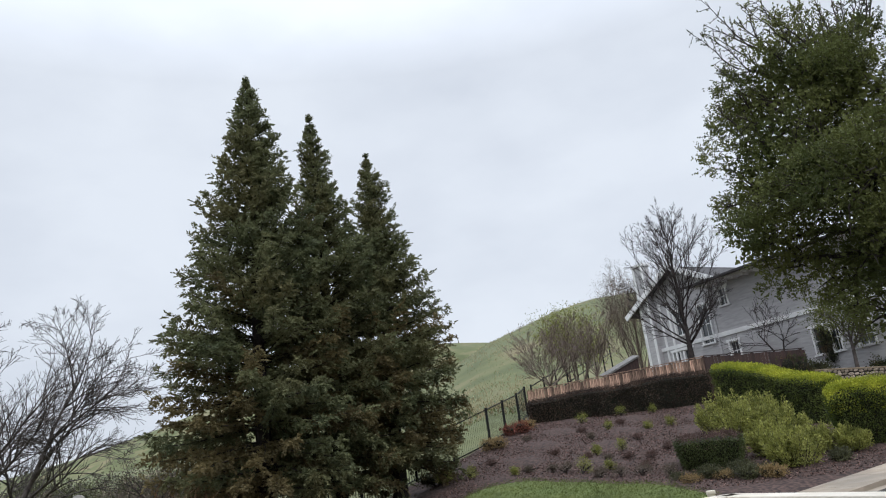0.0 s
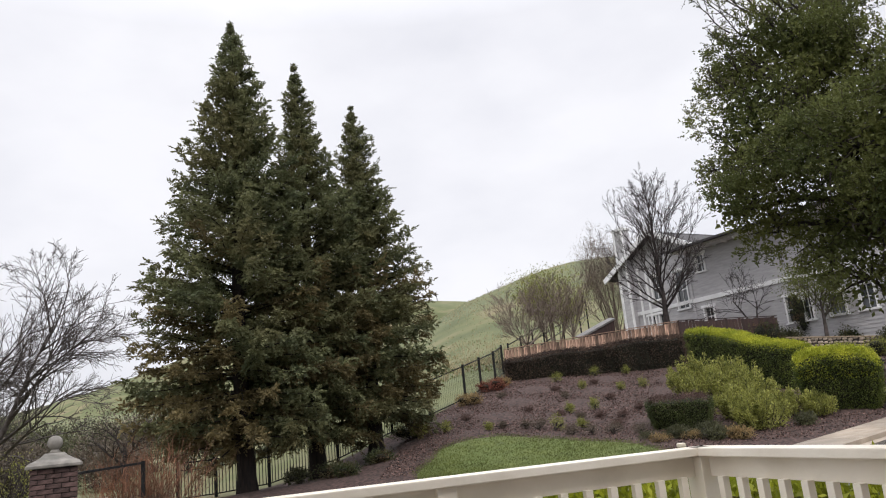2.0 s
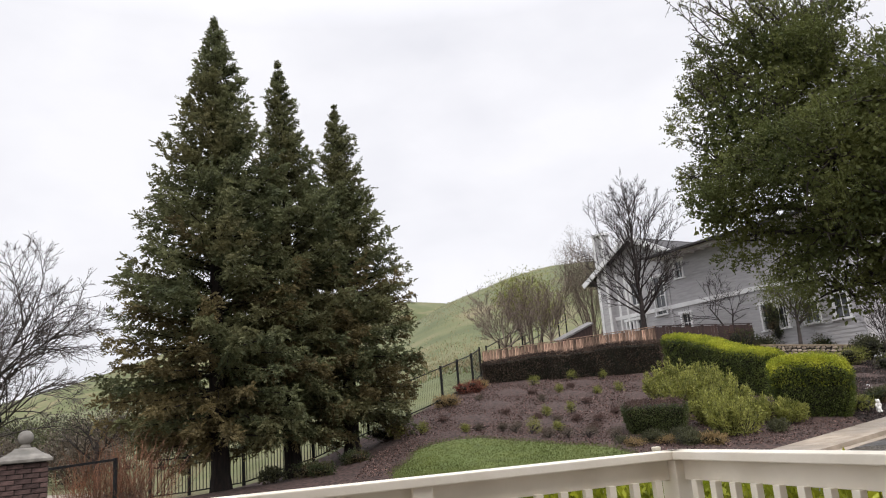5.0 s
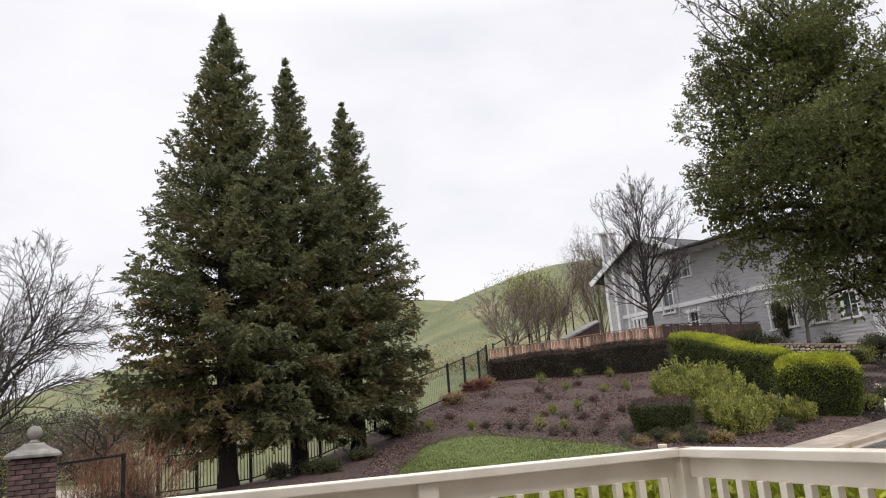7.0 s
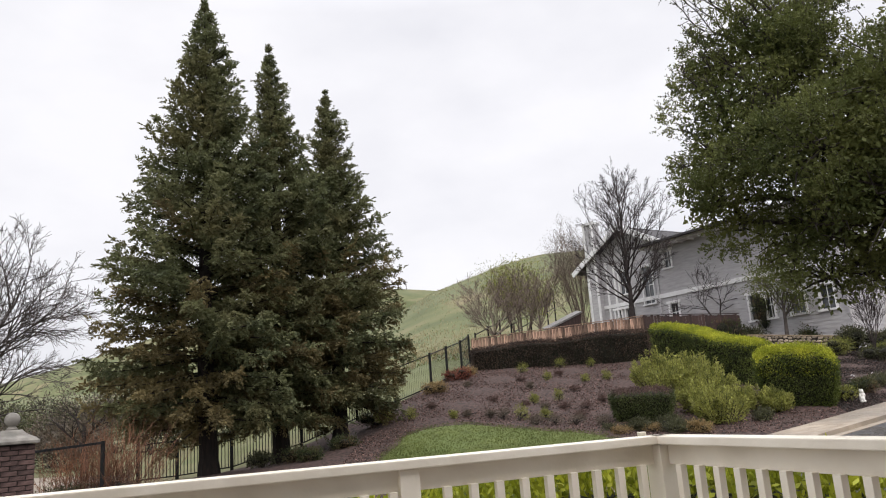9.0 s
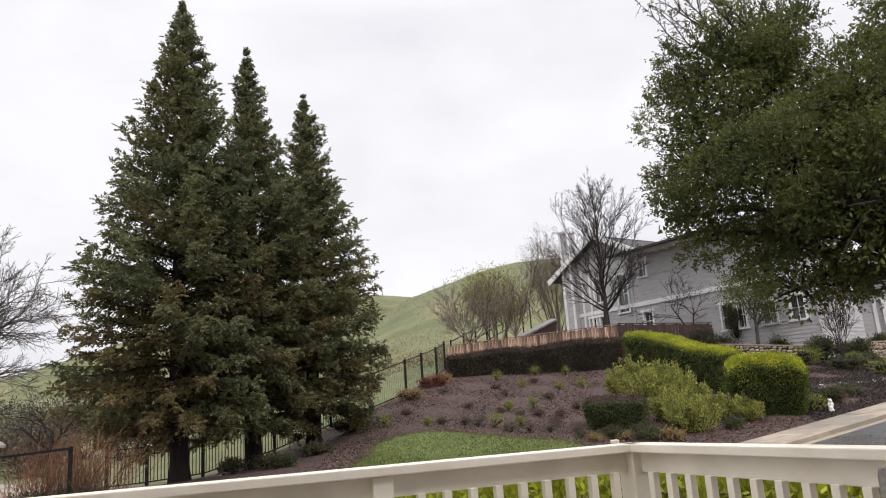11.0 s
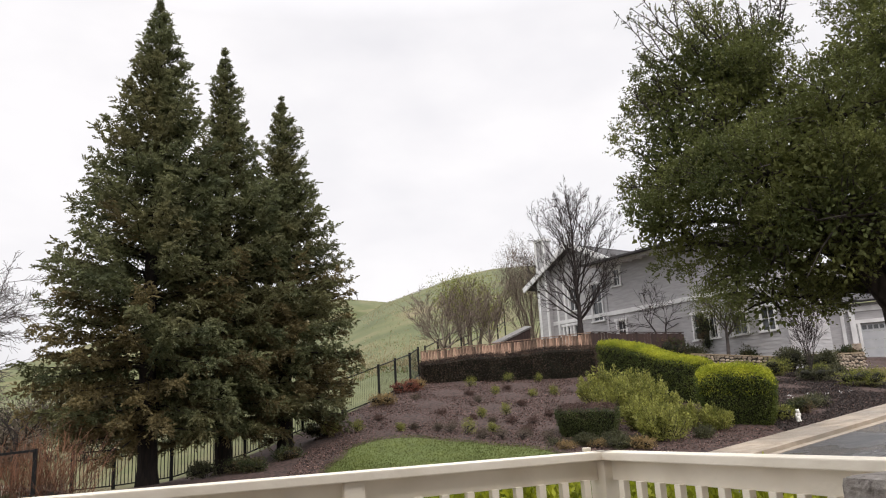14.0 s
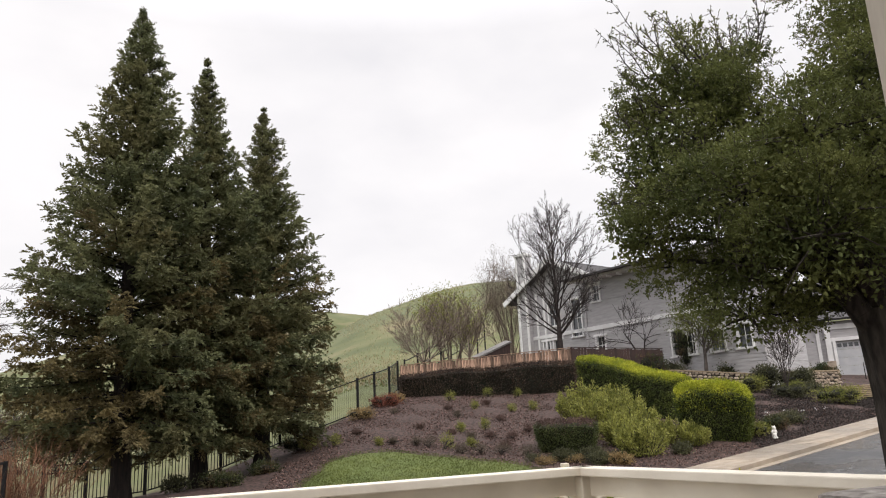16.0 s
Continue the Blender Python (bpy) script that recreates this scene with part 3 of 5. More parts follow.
def plume_shrub(label, at, size, mat, plumes, leaf, seed, group=""):
    """A feathery shrub: upright leafy plumes of uneven height out of one stool."""
    rng = np.random.default_rng(seed)
    ob = thing("shrub", label, "shrub", at, group=group)
    stems, cs, ds = [], [], []
    for k in range(plumes):
        a, rr = rng.uniform(0, 2 * math.pi), math.sqrt(rng.uniform())
        foot = np.array([size * 0.45 * rr * math.cos(a), size * 0.45 * rr * math.sin(a), 0.0])
        tip = np.array([size * rr * math.cos(a), size * rr * math.sin(a), 0.0]) + rng.normal(size=3) * 0.05
        tip[2] = size * (1.42 - 0.62 * rr * rr) * rng.uniform(0.55, 1.0)
        mid = (foot + tip) / 2 + np.array([0, 0, -0.06])
        stems += [(*foot, *mid, 0.012, 0.009), (*mid, *tip, 0.009, 0.004)]
        way = unit(tip - mid)
        m = 72
        u = rng.uniform(0, 1, m) ** 0.8
        c = mid + (tip - mid) * u[:, None] * 1.04
        wide = 0.17 * np.sqrt(np.maximum(0.05, 1.08 - u))[:, None]
        off = unit(rng.normal(size=(m, 3)))
        cs.append(c + off * wide * rng.uniform(0.2, 1, (m, 1)))
        ds.append(off * 0.7 + way * 0.8 + rng.normal(size=(m, 3)) * 0.25)
        m = 26
        u = rng.uniform(0, 1, m)
        cs.append(foot + (mid - foot) * u[:, None] + rng.normal(size=(m, 3)) * 0.10)
        ds.append(rng.normal(size=(m, 3)) + way * 0.5)
    c, d = np.concatenate(cs), np.concatenate(ds)
    c[:, 2] = np.maximum(c[:, 2], 0.02)
    child("foliage", quads("foliage", leaf_quads(c, d, leaf * rng.uniform(0.7, 1.3, len(c)), leaf * 0.42, rng), mat), ob)["kind"] = "stuff"
    child("stem", tubes("stem", stems, BARK_DARK, 4), ob)["kind"] = "stuff"
    return ob


def shrub(name, label, at, size, mat, n, leaf, seed, lobes=9, category="shrub", group="", core=True, upright=0.4, narrow=0.5):
    """A rounded loose shrub: near-black core and leaf clusters on several lobes."""
    rng = np.random.default_rng(seed)
    ob = thing(name, label, category, at, group=group)
    sx, sy, sz = size
    ls = []
    small = (9 / lobes) ** 0.4
    for k in range(lobes):
        a, rr = rng.uniform(0, 2 * math.pi), math.sqrt(rng.uniform(0, 1)) * 0.62
        f = rng.uniform(0.34, 0.5) * small
        top = 1 - 0.45 * rr * rr
        ls.append((sx * rr * math.cos(a), sy * rr * math.sin(a), sz * top * rng.uniform(0.38, 0.68 if lobes < 15 else 0.88), sx * f, sy * f, sz * f * 0.85))
    c, u = shell(rng, ls, n // 5)
    c, u = clumped(rng, c, u, 5, leaf * 0.8)
    c[:, 2] = np.maximum(c[:, 2], 0.01)
    d = u + rng.normal(size=u.shape) * 0.6 + np.array([0, 0, upright])
    child("foliage", quads("foliage", leaf_quads(c, d, leaf * rng.uniform(0.7, 1.3, len(c)), leaf * narrow, rng), mat), ob)["kind"] = "stuff"
    stems = []
    for k in range(lobes * 2):
        l = ls[k % lobes]
        m = (l[0] * 0.45, l[1] * 0.45, l[2] * 0.5)
        stems += [(0.04 * math.cos(k), 0.04 * math.sin(k), -0.05, *m, 0.02, 0.014), (*m, l[0] + rng.normal() * 0.1, l[1] + rng.normal() * 0.1, l[2], 0.014, 0.006)]
    child("stem", tubes("stem", stems, BARK_DARK, 5), ob)
    # dark spheres stand in for the shade inside the shrub
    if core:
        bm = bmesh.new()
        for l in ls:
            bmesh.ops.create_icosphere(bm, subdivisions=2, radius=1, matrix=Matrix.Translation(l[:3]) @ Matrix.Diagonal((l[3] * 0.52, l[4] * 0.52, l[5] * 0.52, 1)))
        part("dark_core", bm, CORE, ob)["kind"] = "stuff"
    return ob


def hedge(name, label, p0, p1, wide, tall0, tall1, top_mat, side_mat, n, leaf, seed, top_n=0.45, ragged=0.03, mound=0.0):
    """A clipped hedge along the ground from p0 to p1."""
    rng = np.random.default_rng(seed)
    p0, p1 = np.array(p0, float), np.array(p1, float)
    length = float(np.linalg.norm(p1 - p0))
    e = (p1 - p0) / length
    f = np.array([-e[1], e[0]])
    ob = thing(name, label, "hedge", (p0[0], p0[1], hz(*p0)))
    org = np.array([p0[0], p0[1], hz(*p0)])

    def place(s, q, v):
        """s along 0..1, q across -1..1, v up 0..1: rounded shoulders."""
        x = p0[0] + e[0] * s * length
        y = p0[1] + e[1] * s * length
        tall = tall0 + (tall1 - tall0) * s + 0.05 * np.sin(s * length * 1.7 + seed)
        g = height(x, y)
        endr = np.minimum(s, 1 - s) * length
        shrink = 1 - 0.16 * np.exp(-endr / 0.16)
        half = wide / 2 * shrink * (1 - 0.10 * np.clip((v - 0.82) / 0.18, 0, 1) ** 2) * (1 + 0.05 * np.sin(s * length * 2.9 + 3 * v + seed))
        vv = v - 0.05 * np.abs(q) ** 6 * (v > 0.9) - 0.06 * np.exp(-endr / 0.12) * (v > 0.9)
        vv = vv * (1 - mound * 0.5 * (np.abs(q) ** 4 + np.abs(2 * s - 1) ** 6))
        half = half * (1 - mound * np.clip(1 - v, 0, 1) ** 2)
        px, py = x + f[0] * q * half, y + f[1] * q * half
        slip = (0.5 - s) * length * mound * np.clip(1 - v, 0, 1) ** 2
        px, py = px + e[0] * slip, py + e[1] * slip
        low = height(px, py) - 0.03
        return np.stack([px, py, low + (g + tall - low) * vv], -1) - org

    def leaves(name, s, q, v, out, mat):
        c = place(s, q, v) + rng.normal(size=(len(s), 3)) * ragged
        d = out + rng.normal(size=c.shape) * 0.75
        child(name, quads(name, leaf_quads(c, d, leaf * rng.uniform(0.7, 1.3, len(c)), leaf * 0.55, rng), mat), ob)["kind"] = "stuff"

    k = int(n * top_n)
    leaves("new_growth", rng.uniform(0, 1, k), rng.uniform(-1, 1, k), np.where(rng.uniform(0, 1, k) < 0.75 - mound, rng.uniform(0.95, 1.03, k), rng.uniform(0.8 - mound, 1, k)), np.array([0, 0, 1.0]), top_mat)
    k = n - k
    sg = np.where(rng.uniform(0, 1, k) < 0.5, -1.0, 1.0)
    endk = rng.uniform(0, 1, k) < wide / (wide + length)
    s = np.where(endk, np.where(sg > 0, rng.uniform(0.985, 1.0, k), rng.uniform(0, 0.015, k)), rng.uniform(0, 1, k))
    q = np.where(endk, rng.uniform(-1, 1, k), sg * rng.uniform(0.9, 1.03, k))
    out = np.where(endk[:, None], np.array([e[0], e[1], 0.3]) * sg[:, None], np.array([f[0], f[1], 0.0]) * sg[:, None]) + np.array([0, 0, 0.25])
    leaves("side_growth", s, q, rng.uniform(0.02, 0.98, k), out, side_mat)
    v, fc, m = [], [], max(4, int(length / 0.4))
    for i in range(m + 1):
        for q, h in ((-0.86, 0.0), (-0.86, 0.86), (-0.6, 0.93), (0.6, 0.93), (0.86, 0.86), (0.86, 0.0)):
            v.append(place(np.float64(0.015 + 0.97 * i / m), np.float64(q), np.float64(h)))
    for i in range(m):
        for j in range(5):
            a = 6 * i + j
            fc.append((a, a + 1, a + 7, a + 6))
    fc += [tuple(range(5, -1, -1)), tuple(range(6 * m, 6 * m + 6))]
    child("dark_core", mesh_of("dark_core", v, fc, CORE), ob)
    return ob


# ---- deck, railing, porch ----
CORNER = np.array([1.158, 4.368])
LEFT_WAY, RIGHT_WAY = unit(np.array([-0.947, -0.321])), unit(np.array([0.395, -0.919]))
RAIL_TOP, DECK_Z = 1.75, 0.72


def rail_run(way, length, posts, first, out):
    run = thing("deck_railing", "cream painted wooden deck railing with square balusters", "railing", (*CORNER, 0), math.degrees(math.atan2(way[1], way[0])), "deck railings")
    inside = -1.0 if out > 0 else 1.0
    part("top_rail", boxed((length / 2 - 0.02, inside * 0.0, RAIL_TOP - 0.023), (length + 0.04, 0.14, 0.046), 0.006), WHITE, run)
    part("upper_apron", boxed((length / 2, inside * 0.012, RAIL_TOP - 0.046 - 0.055), (length, 0.038, 0.110), 0.003), WHITE, run)
    part("bottom_rail", boxed((length / 2, 0, DECK_Z + 0.12), (length, 0.06, 0.09), 0.004), WHITE, run)
    proto = None
    x = first
    while x < length - 0.05:
        if all(abs(x - p) > 0.08 for p in posts):
            if proto is None:
                proto = boxed((0, 0, 0), (0.042, 0.042, RAIL_TOP - 0.15 - DECK_Z - 0.16), 0.003)
                ob = part("baluster", proto, WHITE, run)
                mesh_ = ob.data
            else:
                ob = child("baluster", mesh_, run)
            ob.location = (x, inside * -0.028, (RAIL_TOP - 0.15 + DECK_Z + 0.16) / 2)
        x += 0.143
    for p in posts:
        w = 0.135 if p == 0 else 0.105
        part("post", boxed((p, inside * 0.005, (RAIL_TOP - 0.048 + DECK_Z) / 2), (w, w, RAIL_TOP - 0.048 - DECK_Z), 0.005), WHITE, run)
    return run


rail_run(LEFT_WAY, 5.4, (1.5, 3.2, 4.9), 0.16, 1)
rail_run(RIGHT_WAY, 3.3, (0.0,), 0.185, -1)

deck = thing("deck", "weathered grey wooden deck floor", "deck", kind="structure")
proto = bpy.data.meshes.new("plank")
bm = boxed((0, 0, 0), (7.2, 0.138, 0.03), 0.003)
bm.to_mesh(proto)
bm.free()
proto.materials.append(DECK)
deck_turn = math.atan2(LEFT_WAY[1], LEFT_WAY[0])
for k in range(44):
    xy = CORNER + LEFT_WAY * 3.3 + RIGHT_WAY * (0.02 + 0.144 * k) * 1.0
    ob = child("plank", proto, deck)
    ob.matrix_world = Matrix.Translation((xy[0], xy[1], DECK_Z - 0.015)) @ Matrix.Rotation(deck_turn, 4, "Z")
mid = CORNER + LEFT_WAY * 3.3 + RIGHT_WAY * 3.2
part("deck_frame", boxed((0, 0, 0), (7.1, 6.2, 0.62)), DECK, deck).matrix_world = Matrix.Translation((mid[0], mid[1], DECK_Z - 0.35)) @ Matrix.Rotation(deck_turn, 4, "Z")

# stone pier with a tapered porch column
pier = thing("porch_pier", "grey stone porch pier carrying a pale tapered wooden column", "column", (1.45, 1.635, DECK_Z), math.degrees(deck_turn))
part("shaft", boxed((0, 0, 0.485), (0.46, 0.46, 0.97), 0.02), GRANITE, pier)
part("cap", boxed((0, 0, 1.025), (0.62, 0.62, 0.12), 0.025), GRANITE, pier, "rough grey stone cap slab")
bm = bmesh.new()
bmesh.ops.create_cone(bm, segments=4, cap_ends=True, radius1=0.125, radius2=0.102, depth=2.9, matrix=Matrix.Translation((0.0, 0.0, 1.085 + 1.45)) @ Matrix.Rotation(math.pi / 4, 4, "Z"))
part("column", bm, COLUMN, pier, "pale painted tapered wooden column")

# unseen house wall and porch ceiling, added to shade the railing's inner faces
wall = boxed((0, 0, 0), (14, 0.3, 6))
wall_ob = part("unseen_wall", wall, SIDING)
wall_ob.matrix_world = Matrix.Translation((-0.5, -2.6, 3.0)) @ Matrix.Rotation(deck_turn + math.pi, 4, "Z")
tagged(wall_ob, "unseen grey sided house wall added behind the deck", "wall", kind="structure")
roof_ob = part("ceiling", boxed((0, 0, 0), (9, 3.6, 0.25)), TRIM)
roof_ob.matrix_world = Matrix.Translation((0.0, -0.7, 4.9)) @ Matrix.Rotation(deck_turn + math.pi, 4, "Z")
tagged(roof_ob, "unseen white porch ceiling added over the deck", "ceiling", kind="structure")

stub = thing("garden_post", "small white capped garden post behind the railing", "post", (1.205, 4.98, 0.0))
part("post", boxed((0, 0, 0.86), (0.042, 0.042, 1.72), 0.004), WHITE, stub)
part("cap", boxed((0, 0, 1.73), (0.05, 0.05, 0.025), 0.006), WHITE, stub)

# ---- hedge hugging the deck ----
o = 0.62
a0, a1 = CORNER + LEFT_WAY * 6.0 - RIGHT_WAY * o, CORNER - LEFT_WAY * 0.5 - RIGHT_WAY * o
hedge("deck_hedge", "bright yellow-green clipped hedge outside the deck railing", a0, a1, 0.7, 1.50, 1.52, HEDGE_YG, HEDGE_YG, 26000, 0.055, 11, 0.45)
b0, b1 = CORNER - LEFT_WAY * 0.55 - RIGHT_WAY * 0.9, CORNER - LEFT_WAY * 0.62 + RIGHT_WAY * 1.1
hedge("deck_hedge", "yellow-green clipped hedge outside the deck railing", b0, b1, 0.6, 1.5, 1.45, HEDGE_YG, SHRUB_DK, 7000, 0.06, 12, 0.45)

# ---- redwoods ----
redwood((-7.5, 22.8, hz(-7.5, 22.8) - 0.1), 15.75, 3.68, 21, "tall dark green redwood with browning lower sprays, largest of three")
redwood((-5.75, 24.9, hz(-5.75, 24.9) - 0.1), 14.85, 3.15, 22, "slender dark green redwood between two others", (-0.05, 0))
redwood((-4.05, 26.9, hz(-4.05, 26.9) - 0.1), 13.4, 3.25, 23, "dark green redwood, shortest of three, beside the mulch slope", (-0.05, 0))


# ---- oak beside the road ----
def oak():
    rng = np.random.default_rng(31)
    base = np.array([6.25, 8.55, hz(6.25, 8.55)])
    tree = thing("oak_tree", "dark green live oak with dense small leaves and bare upper shoots", "tree", base)
    fork = np.array([-0.12, -0.05, 3.2])
    segs = []
    pts = [np.array([0.1, 0, -0.1]), np.array([0.05, 0, 0.9]), np.array([0.0, 0.0, 2.1]), fork]
    for k in range(3):
        segs.append((*pts[k], *pts[k + 1], (0.44, 0.36, 0.31)[k], (0.36, 0.31, 0.29)[k]))
    # stout limbs out of the fork
    for a, b, r0, r1 in ((pts[2] + (0, 0, 0.55), (-0.38, -0.08, 3.15), 0.17, 0.14), ((-0.38, -0.08, 3.15), (-0.78, -0.15, 3.75), 0.14, 0.11), ((-0.78, -0.15, 3.75), (-1.5, -0.1, 4.4), 0.11, 0.06),
                         (fork, (-0.05, -0.1, 4.2), 0.22, 0.17), ((-0.05, -0.1, 4.2), (0.25, 0.0, 5.4), 0.17, 0.10)):
        segs.append((*a, *b, r0, r1))
    lobes = OAK_LOBES
    ls, tw = [], []
    for (x, y, z, r, dens) in lobes:
        if dens < 0.5:
            continue
        c = np.array([x, y, z]) - base
        mid1 = fork + (c - fork) * 0.4 + np.array([0, 0, 0.25]) + rng.normal(size=3) * 0.12
        mid2 = fork + (c - fork) * 0.75 + np.array([0, 0, 0.2]) + rng.normal(size=3) * 0.12
        w = 0.12 if r > 0.9 else 0.08
        for p, q, r0, r1 in ((fork, mid1, w, w * 0.7), (mid1, mid2, w * 0.7, w * 0.42), (mid2, c, w * 0.42, w * 0.2)):
            segs.append((*p, *q, r0, r1))
        ls.append((*c, r * 1.1, r * 1.1, r, dens))
        for k in range(int(20 * r)):
            u = unit(rng.normal(size=3) + np.array([0, 0, 0.35]))
            t = c + u * r * rng.uniform(0.7, 1.0)
            m = (c + t) / 2 + rng.normal(size=3) * 0.08
            tw += [(*c, *m, 0.018, 0.011), (*m, *t, 0.011, 0.004)]
    child("trunk", tubes("trunk", segs, BARK_OAK, 10), tree)
    # sparse upright shoots at the crown's upper rim
    cs, ds = [], []

    def shoot(p, d, reach):
        for s in range(6):
            q = p + d * reach / 6
            tw.append((*p, *q, 0.013 - 0.0016 * s, 0.0115 - 0.0016 * s))
            for h in range(3):
                sd = unit(d + rng.normal(size=3) * 0.75)
                tip = q + sd * rng.uniform(0.06, 0.26) * (1.1 - 0.1 * s)
                tw.append((*q, *tip, 0.005, 0.003))
                for g in range(4):
                    cs.append(q + (tip - q) * rng.uniform(0.25, 1.05))
                    ds.append(sd + rng.normal(size=3) * 0.6)
            p, d = q, unit(d + rng.normal(size=3) * 0.13)

    for (x, y, z, r, dens) in lobes:
        c = np.array([x, y, z]) - base
        if z > 6.2 and x < 6.4:
            for k in range(int(30 * r)):
                o = rng.uniform(-1, 1, 3) * np.array([0.95, 0.6, 0.2]) * r + np.array([0, 0, 0.5 * r])
                shoot(c + o, unit(np.array([o[0] / r * 0.55 - 0.15, o[1] * 0.3, 0.85]) + rng.normal(size=3) * 0.15), rng.uniform(0.45, 0.95))
        if x < 4.6:
            for k in range(int(5 * r)):
                u = unit(np.array([-0.9, 0.2, 0.2]) + rng.normal(size=3) * 0.6)
                shoot(c + u * r * 0.8, unit(u + np.array([-0.1, 0, 0.25])), rng.uniform(0.2, 0.42))
    ls = np.array(ls)
    w = ls[:, 3] ** 2 * ls[:, 6]
    # leafy sprigs gathered into boughs, with gaps between them
    k = np.repeat(np.arange(len(ls)), np.maximum(4, np.round(300 * w / w.sum()).astype(int)))
    nb = len(k)
    ub = unit(rng.normal(size=(nb, 3)))
    bough = ls[k, :3] + ub * rng.uniform(0.3, 1.0, (nb, 1)) ** 0.5 * ls[k, 3:6]
    n = 19000
    k = rng.integers(0, nb, n)
    v = unit(rng.normal(size=(n, 3)) + ub[k] * 0.5 + np.array([0, 0, 0.35])) * rng.uniform(0.15, 1, (n, 1)) ** 0.5
    root = bough[k] + v * np.array([0.33, 0.33, 0.21])
    way = unit(v + ub[k] * 0.4 + np.array([0, 0, 0.35]) + rng.normal(size=(n, 3)) * 0.45)
    reach = rng.uniform(0.08, 0.18, (n, 1))
    for p, d, r in zip(root[::3], way[::3], reach[::3]):
        tw.append((*p, *(p + d * r), 0.004, 0.002))
    c, u = [], []
    for j in range(13):
        c.append(root + way * reach * (j + 1) / 13 + rng.normal(size=(n, 3)) * 0.008)
        u.append(unit(way * 0.55 + rng.normal(size=(n, 3)) * 0.6))
    c, u = np.concatenate(c), np.concatenate(u)
    # broader leaves added deep inside so less sky shows through the crown
    n = 36000
    k = rng.choice(len(ls), n, p=w / w.sum())
    ui = unit(rng.normal(size=(n, 3)))
    ci = ls[k, :3] + ui * rng.uniform(0, 1, (n, 1)) ** 0.5 * ls[k, 3:6] * 0.80
    child("inner_crown", quads("inner_crown", leaf_quads(ci, ui + rng.normal(size=ui.shape), rng.uniform(0.06, 0.09, n), rng.uniform(0.035, 0.05, n), rng), OAK_LEAF), tree)["kind"] = "stuff"
    c = np.concatenate([c, np.array(cs)])
    d = np.concatenate([u, np.array(ds)]) + rng.normal(size=c.shape) * 0.35
    child("crown", quads("crown", leaf_quads(c, d, rng.uniform(0.028, 0.044, len(c)), rng.uniform(0.016, 0.025, len(c)), rng), OAK_LEAF), tree)["kind"] = "stuff"
    child("branchwork", tubes("branchwork", tw, BARK_OAK, 4), tree)["kind"] = "stuff"


OAK_LOBES = [
    (3.50, 9.02, 4.95, 0.30, 1.3),
    (4.67, 8.90, 3.18, 0.5, 0.9),
    (5.12, 8.70, 3.22, 0.38, 0.85),
    (4.84, 9.05, 6.46, 0.56, 1.7),
    (3.40, 8.98, 4.20, 0.42, 1.5),
    (3.86, 9.01, 4.90, 0.71, 1.5),
    (3.72, 9.00, 5.50, 0.50, 1.5),
    (3.85, 9.10, 6.15, 0.46, 1.3),
    (4.44, 8.96, 5.59, 0.84, 1.6),
    (4.50, 9.17, 6.35, 0.74, 2.0),
    (4.52, 8.24, 4.63, 0.94, 1.4),
    (4.62, 8.41, 3.75, 0.74, 1.0),
    (5.29, 8.01, 5.19, 1.03, 1.25),
    (5.02, 7.71, 3.91, 0.92, 1),
    (4.42, 9.22, 3.62, 0.46, 1.2),
    (3.80, 9.04, 3.98, 0.38, 1.4),
    (6.42, 8.33, 6.34, 0.82, 1.5),
    (6.24, 8.32, 4.92, 1.20, 1),
    (6.31, 8.52, 7.28, 0.65, 0.45),
    (6.97, 8.25, 7.63, 1.2, 0.8),
    (5.21, 8.54, 3.48, 0.52, 0.6),
    (6.73, 7.66, 4.67, 1.72, 1),
    (7.64, 7.64, 6.42, 2.15, 1),
    (5.84, 7.37, 3.60, 0.80, 0.6),
    (6.01, 9.69, 5.16, 1.22, 1),
]
oak()


# ---- iron fence at the foot of the slope ----
def fence_run(label, pts, tall, mesh_panel=False):
    fence = thing("iron_fence", label, "fence", group="black iron fences")
    post_me = bpy.data.meshes.new("post")
    bm = boxed((0, 0, tall / 2 + 0.0), (0.105, 0.105, tall + 0.1), 0.006)
    box(bm, (0, 0, tall + 0.06), (0.11, 0.11, 0.025))
    bm.to_mesh(post_me)
    bm.free()
    post_me.materials.append(IRON)
    pick_me = bpy.data.meshes.new("picket")
    bm = boxed((0, 0, 0), ((0.024, 0.024) if not mesh_panel else (0.007, 0.007)) + (tall - 0.16,))
    bm.to_mesh(pick_me)
    bm.free()
    pick_me.materials.append(IRON)
    for k, (x, y) in enumerate(pts):
        child("post", post_me, fence).location = (x, y, hz(x, y) - 0.05)
        if k + 1 == len(pts):
            break
        x1, y1 = pts[k + 1]
        a, b = Vector((x, y, hz(x, y))), Vector((x1, y1, hz(x1, y1)))
        way = b - a
        turn = way.to_track_quat("X", "Z").to_matrix().to_4x4()
        for h in ((0.12, tall - 0.32, tall - 0.06) if not mesh_panel else (0.08, tall - 0.06)):
            ob = part("rail", boxed((0, 0, 0), (way.length, 0.035, 0.045), 0.0), IRON, fence)
            ob.matrix_world = Matrix.Translation((a + b) / 2 + Vector((0, 0, h))) @ turn
        n = int(way.length / (0.115 if not mesh_panel else 0.09))
        for j in range(1, n):
            p = a + way * (j / n)
            child("picket", pick_me, fence).location = (p.x, p.y, p.z + tall / 2 + 0.02)
    return fence


def along(pts, gap):
    out = []
    for (a, b) in zip(pts[:-1], pts[1:]):
        n = max(1, round(math.dist(a, b) / gap))
        out += [(a[0] + (b[0] - a[0]) * k / n, a[1] + (b[1] - a[1]) * k / n) for k in range(n)]
    return out + [pts[-1]]


